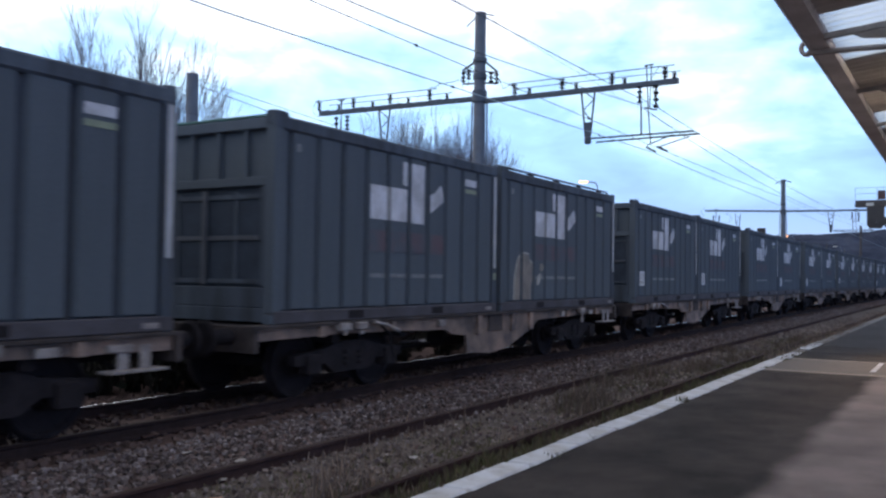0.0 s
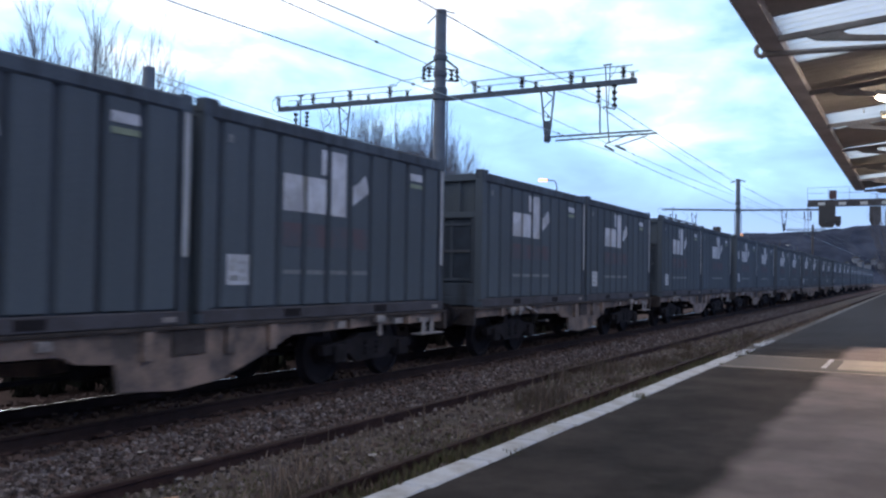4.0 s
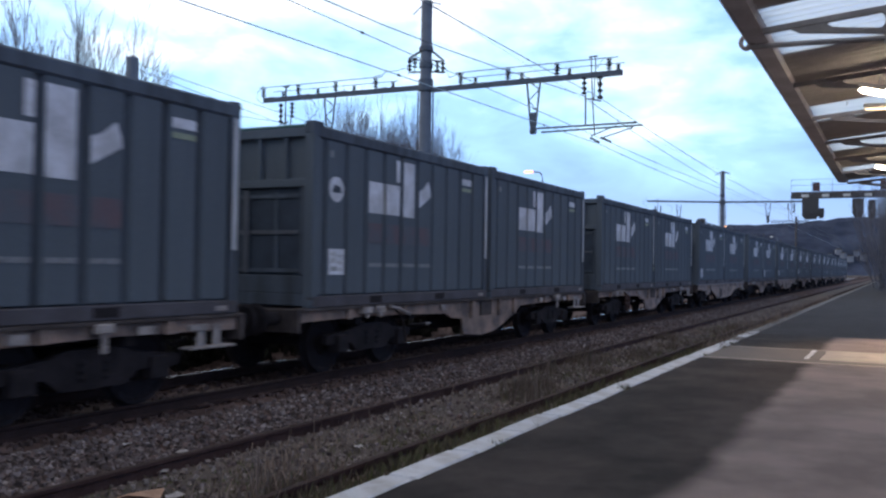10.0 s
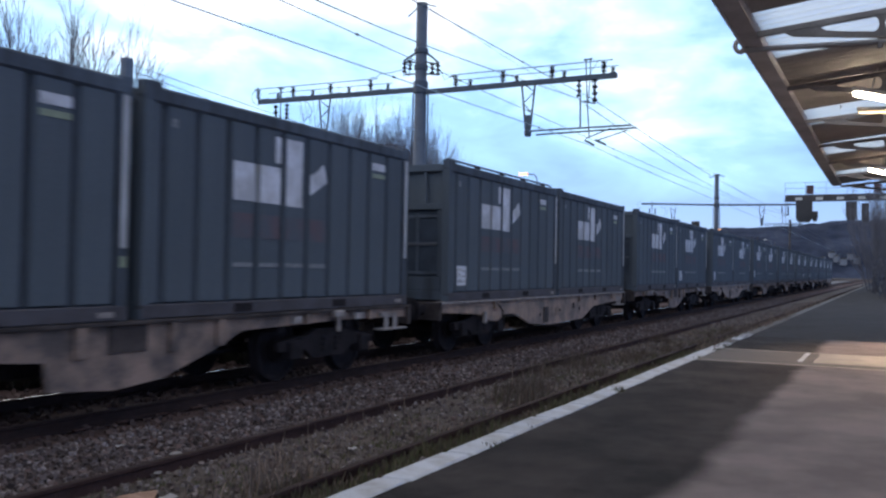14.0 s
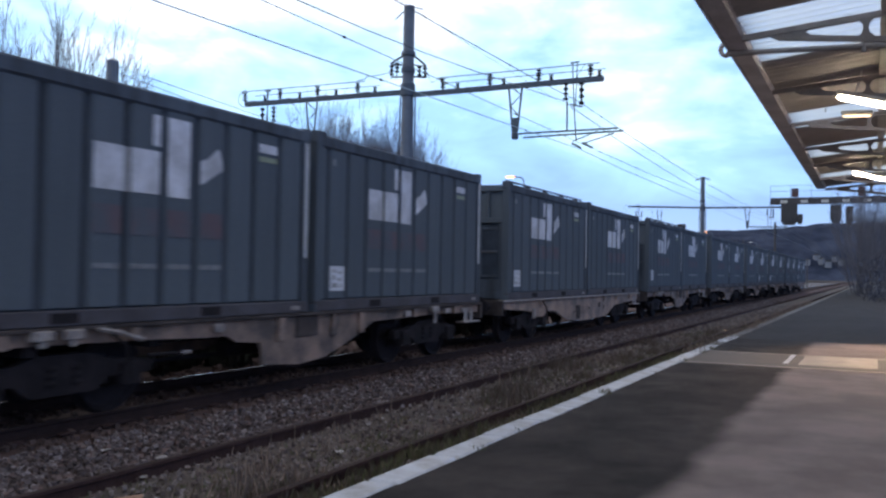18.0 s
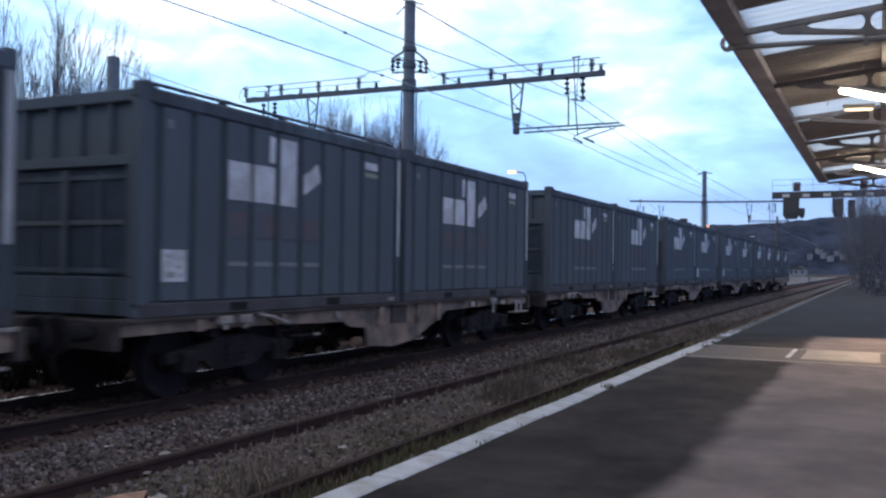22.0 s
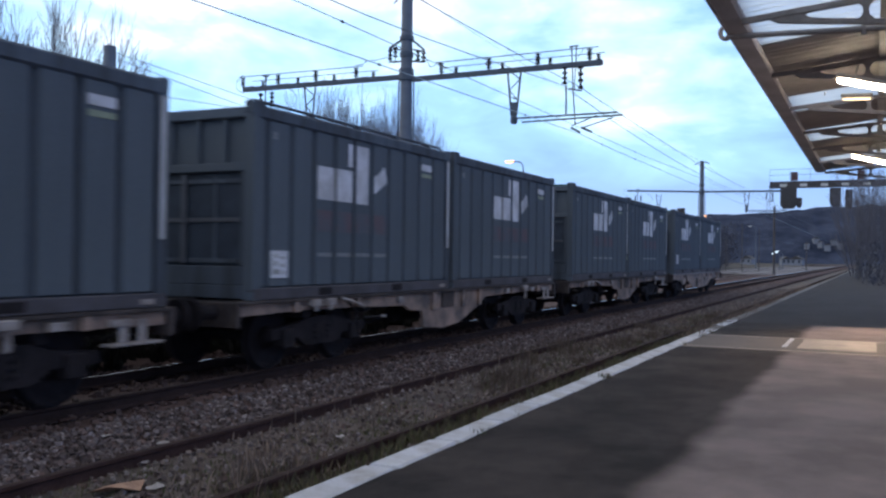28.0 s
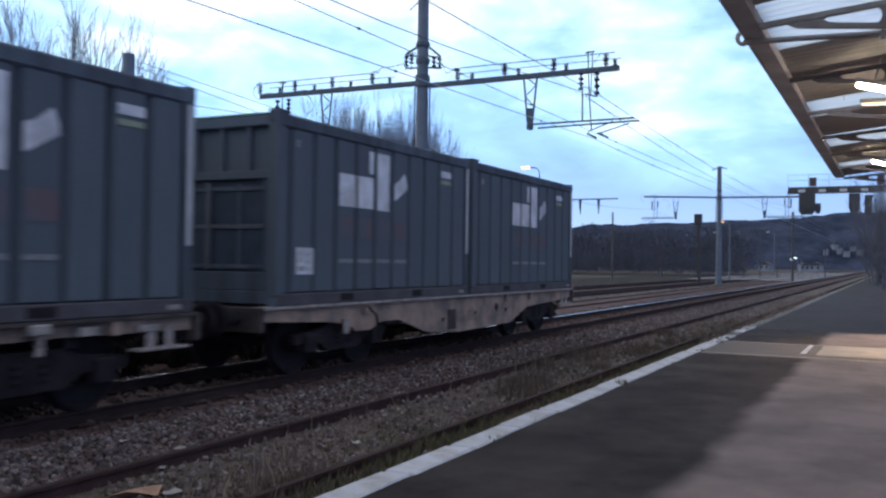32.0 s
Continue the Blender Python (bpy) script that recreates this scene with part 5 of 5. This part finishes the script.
for x, y, top, r in ((110, 32.0, 8.3, .10), (130, 30.9, 6.4, .07), (130, 30.3, 6.3, .06), (150, 21.7, 5.4, .06), (150, 19.2, 7.7, .07), (150, 16.6, 6.8, .06), (120, 11.45, 8.6, .13), (170, 10.8, 4.9, .08)):
    pole("distant_pole", x, y, top, r, "distant slim pole beside the tracks", M_GANTRY)


def street_lamp(x, y, top, lamp, label):
    s_ = empty("street_lamp", label, "street lamp", "street lamps", at=(x, y, 0))
    part("shaft", lathe([(.12, -.6), (.07, top - .4), (.05, top)], "z", (0, 0, 0), 8), M_CATENARY, s_)
    arm = [(0, 0, top), (0, .06, top + .34), (0, .25, top + .55), (0, .85, top + .62)]
    part("arm", tube(arm, .05, 6), M_CATENARY, s_)
    part("lamp_head", box(-.14, .14, .8, 1.45, top + .54, top + .69, .03), lamp, s_, "lit lamp head")


street_lamp(63.0, 24.08, 8.38, M_ORANGE_LAMP, "street lamp with curved arm and lit orange head")
for x, y, z in ((190, 38.0, 8.6), (165, 27.8, 8.2), (180, 20.5, 8.8)):
    street_lamp(x, y, z - 1.2, M_FITTING, "distant unlit street lamp")
for x, y, z in ((118, 18.85, 7.3),):
    street_lamp(x, y, z - .6, M_ORANGE_LAMP, "distant lit orange street lamp")
for x, y, z in ((185, 17.1, 2.9), (188, 16.8, 3.3)):
    street_lamp(x, y - .5, z - .6, M_COLD_LAMP, "distant lit white lamp")


def branch_tree(rng, height, stems, lean, ends):
    """Bare winter tree: slender straight stems fanning out from one foot, each with long rising shoots. Returns stems and twigs as bmeshes."""
    trunk, crown = bmesh.new(), bmesh.new()

    def shoot(p, d, length, r, lev):
        bend = Vector((rng.gauss(0, .08), rng.gauss(0, .08), .14))
        q = [p, p + d * length * .5, p + (d + bend * .5).normalized() * length]
        add_tube(crown, q if lev < 2 else q[::2], [r, r * .75, r * .4] if lev < 2 else [r, r * .5], 3, False)
        for k in range((rng.choice((4, 5, 6)), ends, 0)[lev]):
            f = rng.uniform(.15, .95)
            a2 = rng.uniform(0, 6.28)
            side = Vector((math.cos(a2), math.sin(a2), .2))
            shoot(q[0].lerp(q[2], f), (d + side * rng.uniform(.25, .5) + Vector((0, 0, .1))).normalized(), length * rng.uniform(.30, .50), r * .7, lev + 1)

    for n in range(stems):
        ang, off = rng.uniform(0, 6.28), lean * math.sqrt(rng.random()) * 1.2
        tip_ = height * rng.uniform(.78, 1.0) * (1 - .25 * off)
        d = Vector((math.cos(ang) * off, math.sin(ang) * off, 1)).normalized()
        q = [Vector((math.cos(ang) * .25, math.sin(ang) * .25, -.6))]
        for k in range(8):
            d = (d + Vector((rng.gauss(0, .022), rng.gauss(0, .022), .012))).normalized()
            q.append(q[-1] + d * (tip_ + .6) / 8)
        add_tube(trunk, q, [.042 * (1 - .78 * k / 8) for k in range(9)], 5)
        for k in range(17):
            f = rng.uniform(.22, .93)
            i = min(7, int(f * 8))
            up = (q[i + 1] - q[i]).normalized()
            a2 = rng.uniform(0, 6.28)
            side = Vector((math.cos(a2), math.sin(a2), .1))
            shoot(q[i].lerp(q[i + 1], f * 8 - i), (up + side * rng.uniform(.25, .55)).normalized(), height * rng.uniform(.15, .30) * (1.25 - .8 * f), .0125 * (1.2 - .5 * f), 0)
    return trunk, crown


rng = random.Random(11)
kinds = []
for wide, ends in ((.27, 2), (.23, 2), (.30, 2), (.14, 1), (.17, 1), (.11, 1)):
    tk, cr = branch_tree(rng, rng.uniform(12, 13.5), rng.choice((15, 16, 17)), wide, ends)
    kinds.append((mesh_of("trunk", tk, M_BARK), mesh_of("crown", cr, M_TWIG)))


def bare_tree(x, y, s, k, label="slender many-stemmed bare winter tree"):
    t_ = empty("tree", label, "tree", "bare trees", at=pose(x, y, -.5, 0, 0, rng.uniform(0, 360)))
    t_.scale = (s, s, s * rng.uniform(.95, 1.08))
    part("trunk", kinds[k][0], None, t_)
    part("crown", kinds[k][1], None, t_)


for i, (x, y, k) in enumerate(((30.6, 40.5, 1.22), (32.2, 39.3, 1.30), (34.0, 41.0, 1.34), (35.6, 39.8, 1.24))):
    bare_tree(x, y, k, i % 3)
for i in range(18):
    bare_tree(62.2 + i * .92 + rng.uniform(-.4, .4), 41 + rng.uniform(-2, 3), 1.22 + rng.uniform(-.10, .10), 3 + i % 3)
for i in range(5):
    bare_tree(84 + i * 8.5, 46 + rng.uniform(-3, 5), .75 + rng.uniform(-.1, .15), 3 + i % 3)


def woods(name, x0, x1, y0, y1, h0, h1, count, label, mat_, clump=1.0):
    """A far belt of winter trees: stems with ragged clumps of twigs, too many to count."""
    r_ = np.random.default_rng(len(name) + count)
    verts, faces = [], []
    for i in range(count):
        x, y = r_.uniform(x0, x1), r_.uniform(y0, y1)
        h = r_.uniform(h0, h1)
        for k in range(240):
            z = h * (.12 + .88 * r_.random() ** .8) - .5
            rad = max(.05, h * .20 * (1 - abs(z / h - .5)))
            cx, cy = x + r_.normal(0, rad), y + r_.normal(0, rad)
            s = h * clump * r_.uniform(.008, .024)
            o = len(verts)
            for q in range(4):
                verts.append((cx + r_.normal(0, s * .6), cy + r_.normal(0, s * .6), z + r_.normal(0, s * 1.5)))
            faces += [(o, o + 1, o + 2), (o, o + 2, o + 3), (o, o + 1, o + 3)]
    return tagged(part(name, raw_mesh(name, verts, faces, mat_), None), label, "woods", kind="stuff")


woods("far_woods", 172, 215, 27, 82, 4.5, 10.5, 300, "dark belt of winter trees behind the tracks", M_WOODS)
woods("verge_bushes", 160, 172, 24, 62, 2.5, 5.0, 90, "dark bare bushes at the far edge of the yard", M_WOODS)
woods("platform_end_bushes", 60, 74, -5.5, .2, 2.2, 3.6, 18, "dark bare bushes beyond the platform end", M_WOODS, 1.2)
# Added scrub bank: its dark colour makes the shade seen below the wagons
woods("bramble_thicket", -8, 30, 10.5, 13.0, .6, 1.2, 330, "low dark scrub bank added for the shade under the wagons", M_SHADE_BANK, 3.2)
for x, y, s in ((78, -1.0, .78), (84, .9, .80), (92, 1.4, .9), (72, -5.0, .9)):
    bare_tree(x, y, s, 1, "hazy bare tree beyond the end of the platform")
pp = empty("pale_post", "broad pale concrete post at the end of the platform", "post", at=(92.0, 1.28, 0))
part("shaft", box(-.15, .15, -.24, .24, -.5, 3.9, .03), M_KERB_WORN, pp)
part("cap", box(-.2, .2, -.29, .29, 3.9, 4.0, .02), M_KERB_WORN, pp)
fence = empty("white_fence", "low white picket fence beyond the platform", "fence", at=(57.0, 0, 0))
for k in range(12):
    part("picket", box(-.02, .02, -3.2 + k * .22, -3.1 + k * .22, .15, 1.15 - (k % 3) * .03), M_KERB_WORN, fence)
for z in (.4, .9):
    part("fence_rail", box(.02, .05, -3.25, -.65, z, z + .07), M_KERB_WORN, fence)


def hills(name, dist, width, crest, seed, label, y_mid):
    b = bmesh.new()
    k, rows_ = 420, 10
    g = []
    for j in range(rows_):
        f = j / (rows_ - 1)
        line = []
        for i in range(k + 1):
            y = y_mid - width / 2 + width * i / k
            c_ = crest(y) * (1 + .10 * noise.noise((y * .004, seed, 0)) + .05 * noise.noise((y * .02, seed, 1)) + .02 * noise.noise((y * .12, seed, 4)) + .025 * noise.noise((y * .33, seed, 7)))
            z = c_ * math.sin(min(1, f * 1.05) * math.pi / 2) - .6
            line.append(b.verts.new((dist + f * dist * .35 + 6 * noise.noise((y * .01, f * 3, seed)), y, z + (1.2 * noise.noise((y * .2, f * 9, seed)) if j else 0))))
        g.append(line)
    for p, q in zip(g, g[1:]):
        for i in range(k):
            b.faces.new((p[i], q[i], q[i + 1], p[i + 1]))
    bmesh.ops.recalc_face_normals(b, faces=b.faces[:])
    return tagged(part(name, b, M_HILL), label, "hills", kind="structure")


hills("hills", 620, 2400, lambda y: 40 + 9 * math.exp(-(y / 90) ** 2) - min(24, .34 * max(0, y - 255)), 3.0, "low wooded hills tinted blue-grey for distance haze", 300)


def house(x, y, w, d, h, z=0.0):
    ho = empty("house", "small distant pale rendered house with dark roof", "house", "distant houses", at=pose(x, y, z, 0, 0, rng.uniform(-25, 25)))
    part("wall", box(-d / 2, d / 2, -w / 2, w / 2, -2, h), M_HOUSE, ho)
    part("roof", prism([(-w / 2 - .4, h), (w / 2 + .4, h), (0, h + w * .32)], "x", -d / 2 - .3, d / 2 + .3), M_ROOF, ho)
    for k in (-1, 1):
        for zz in (1.0, 3.4):
            if zz + 1.2 < h:
                part("window", box(-d / 2 - .03, -d / 2 + .05, k * w / 4 - .5, k * w / 4 + .5, zz, zz + 1.2), M_PANE, ho)


for yy, hx, wd in ((20, 652, 4), (24.5, 660, 3), (28, 648, 4), (32.5, 655, 3), (36, 664, 4), (41, 652, 3)):
    f_ = (hx - 620) / 217
    house(hx, yy, wd, rng.uniform(4, 5), 2.0, 40 * math.sin(f_ * 1.05 * math.pi / 2) + 1.6)
for yy, wd, xx in ((30.0, 5, 415), (36.2, 4, 428), (53.0, 5, 436)):
    house(xx, yy, wd, 6, 2.6, -.5)

# pale grass verge between the tracks in the distance
def patch(name, x0, x1, y0, y1, z, material, label):
    b = bmesh.new()
    k = 40
    lo, hi = [], []
    for i in range(k + 1):
        x = x0 + (x1 - x0) * i / k
        lo.append(b.verts.new((x, y0 + .7 * noise.noise((x * .2, y0, 0)), z)))
        hi.append(b.verts.new((x, y1 + 1.2 * noise.noise((x * .15, y1, 3)), z)))
    for i in range(k):
        b.faces.new((lo[i], lo[i + 1], hi[i + 1], hi[i]))
    return tagged(part(name, b, material), label, "grass verge", kind="structure")


patch("pale_verge", 40, 240, 23.6, 40, -.42, M_PALE_GRASS, "pale dry grass verge beyond the tracks")
patch("pale_road", 118, 300, 9.5, 24.5, -.176, M_PALE_YARD, "pale gravel yard in the distance")


# ---- weeds and litter ----
def tufts(name, spots, blades, height, material, label, spread=.16):
    """Tufts of thin bent blades."""
    r_ = np.random.default_rng(len(spots) + blades)
    verts, faces = [], []
    for x, y, z, s in spots:
        for k in range(blades):
            a, rad = r_.uniform(0, 6.28), abs(r_.normal(0, spread)) * s
            px_, py_ = x + rad * math.cos(a), y + rad * math.sin(a)
            h = height * s * r_.uniform(.4, 1.15)
            lean = r_.normal(0, .28, 2) * h
            w = r_.uniform(.003, .0065) * (1 + s * .4)
            dx, dy = w * math.cos(a + 1.3), w * math.sin(a + 1.3)
            o = len(verts)
            verts += [(px_ - dx, py_ - dy, z), (px_ + dx, py_ + dy, z), (px_ + lean[0] * .4 + dx * .7, py_ + lean[1] * .4 + dy * .7, z + h * .6),
                      (px_ + lean[0] * .4 - dx * .7, py_ + lean[1] * .4 - dy * .7, z + h * .6), (px_ + lean[0], py_ + lean[1], z + h)]
            faces += [(o, o + 1, o + 2, o + 3), (o + 3, o + 2, o + 4)]
    return tagged(part(name, raw_mesh(name, verts, faces, material), None), label, "weeds", kind="stuff")


rs = random.Random(21)
BUSHES = ((11.3, 4.45, 1.35), (11.8, 4.7, 1.1), (12.6, 4.85, 1.0), (14.0, 5.35, 1.25), (15.8, 5.25, 1.35), (16.2, 5.5, 1.1), (17.6, 4.6, .9), (18.6, 4.8, 1.0), (20.0, 4.5, 1.0), (21.5, 4.2, 1.0), (14.6, 4.5, .7), (5.6, 4.3, .5), (22.5, 5.2, 1.0), (25, 4.2, 1.1), (28, 4.4, 1.2))


def patches(count, x0, x1, y0, y1, each, sx, sy, z, lo=.5, hi=1.2):
    """Spots gathered in patches of uneven size along the siding."""
    out = []
    for _ in range(count):
        cx, cy, k = x0 + (x1 - x0) * rs.random() ** 1.3, rs.uniform(y0, y1), rs.uniform(.4, 1.5)
        for _ in range(int(each * k)):
            out.append((cx + rs.gauss(0, sx * k), min(5.6, max(3.26, cy + rs.gauss(0, sy))), z, rs.uniform(lo, hi)))
    return out


tufts("dry_weeds", patches(26, 3.5, 34, 3.4, 5.5, 11, .5, .18, SIDING_Z), 15, .10, M_DRY, "dry brown weeds in the siding")
tufts("tall_dry_weeds", patches(9, 8, 20, 4.3, 5.5, 3, .35, .15, SIDING_Z, .7, 1.3) + patches(6, 5.15, 6.1, 4.1, 4.5, 5, .25, .12, SIDING_Z, .7, 1.2), 5, .28, M_DRY, "tall dry stalks between the rails", .2)
tufts("matted_weeds", patches(40, 4.5, 30, 3.5, 5.4, 12, .6, .25, SIDING_Z), 22, .055, M_GREEN, "matted green and brown weeds in the siding", .2)
tufts("green_weeds", patches(110, 3.5, 32, 3.28, 4.0, 14, .5, .12, SIDING_Z - .02, .6, 1.6), 26, .12, M_GREEN, "low green weeds along the platform edge", .12)
tufts("weed_bushes", [(x + rs.gauss(0, .28 * s), y + rs.gauss(0, .16 * s), SIDING_Z, s * rs.uniform(.6, 1.1)) for x, y, s in BUSHES for _ in range(11)], 15, .25, M_WEED_BUSH, "hazy brown weed bushes growing between the rails", .17)
tufts("edge_grass", [(rs.uniform(17.5, 34), EDGE_Y + rs.uniform(-.22, .12), PLAT_Z - .05, rs.uniform(.5, 1.3)) for _ in range(150)], 14, .12, M_DRY, "dry grass creeping over the worn platform edge", .14)
tufts("kerb_weeds", [(x_ + rs.uniform(-.12, .12), EDGE_Y - .25 + rs.uniform(-.03, .05), PLAT_Z - .01, k_ * rs.uniform(.6, 1.1)) for x_, k_ in ((6.85, .5), (7.75, .45), (10.7, .9), (13.4, .5), (15.5, .6), (17.4, .8), (18.3, .8)) for _ in range(5)], 14, .075, M_GREEN, "small green weeds in the joints of the platform edge", .07)
tufts("verge_grass", [(rs.uniform(20, 60), rs.uniform(3.25, 3.9), SIDING_Z, rs.uniform(.8, 1.8)) for _ in range(160)], 14, .26, M_DRY, "dry grass along the far platform edge", .2)


def litter(x, y, z, s, k, material, label, cat="litter"):
    r_ = random.Random(k)
    b = bmesh.new()
    ring = [b.verts.new((s * math.cos(a) * r_.uniform(.5, 1), s * .7 * math.sin(a) * r_.uniform(.5, 1), r_.uniform(0, s * .35))) for a in [i * math.pi / 4 for i in range(8)]]
    mid = b.verts.new((0, 0, s * .25))
    low = b.verts.new((0, 0, -.002))
    for i in range(8):
        b.faces.new((ring[i], ring[(i + 1) % 8], mid))
        b.faces.new((ring[(i + 1) % 8], ring[i], low))
    ob = part("litter", b, material, None, at=pose(x, y, z + .02, 0, 0, r_.uniform(0, 360)))
    return tagged(ob, label, cat, "litter in the siding")


for i, (x, y, s, m_) in enumerate(((5.05, 4.86, .10, M_LITTER), (5.6, 5.55, .09, M_LITTER), (4.88, 5.05, .24, M_LEAF_BROWN), (6.26, 5.96, .08, M_LITTER), (5.96, 5.72, .11, M_LITTER), (6.24, 6.64, .08, M_LITTER), (9.59, 5.87, .08, M_LITTER), (8.79, 5.23, .06, M_LITTER), (6.34, 4.21, .05, M_LITTER), (7.3, 4.68, .09, M_LITTER), (9.2, 5.3, .06, M_LITTER), (8.7, 4.3, .07, M_LEAF_BROWN), (14.2, 5.0, .06, M_LITTER), (7.2, 5.7, .05, M_LITTER), (6.6, 4.3, .06, M_LITTER), (11.2, 4.6, .05, M_LITTER))):
    litter(x, y, SIDING_Z, s, i, m_, "crumpled pale paper on the ballast" if m_ == M_LITTER else "curled brown leaf litter on the ballast")


# ---- what moves ----
def motions():
    for thing, place, z in train:
        walk(thing, [(t, pose(place + ahead(t), TRAIN_Y, z)) for t in range(0, 33)])
    # wheels roll without slipping; all wheelsets share the turn of the first wagon's
    sets = {}
    for thing, place, z in train:
        for o in thing.children_recursive:
            if o.name.startswith("wheelset"):
                ax = round(o.matrix_basis.translation.x, 2)
                if ax not in sets:
                    rows = [(k / 15, pose(ax, 0, .46) @ Matrix.Rotation(-(ahead(0) - ahead(k / 15)) / .455, 4, "Y")) for k in range(481)]
                    walk(o, rows)
                    sets[ax] = o.animation_data
                else:
                    o.rotation_mode = "QUATERNION"
                    o.animation_data_create()
                    o.animation_data.action = sets[ax].action
                    o.animation_data.action_slot = sets[ax].action_slot


motions()
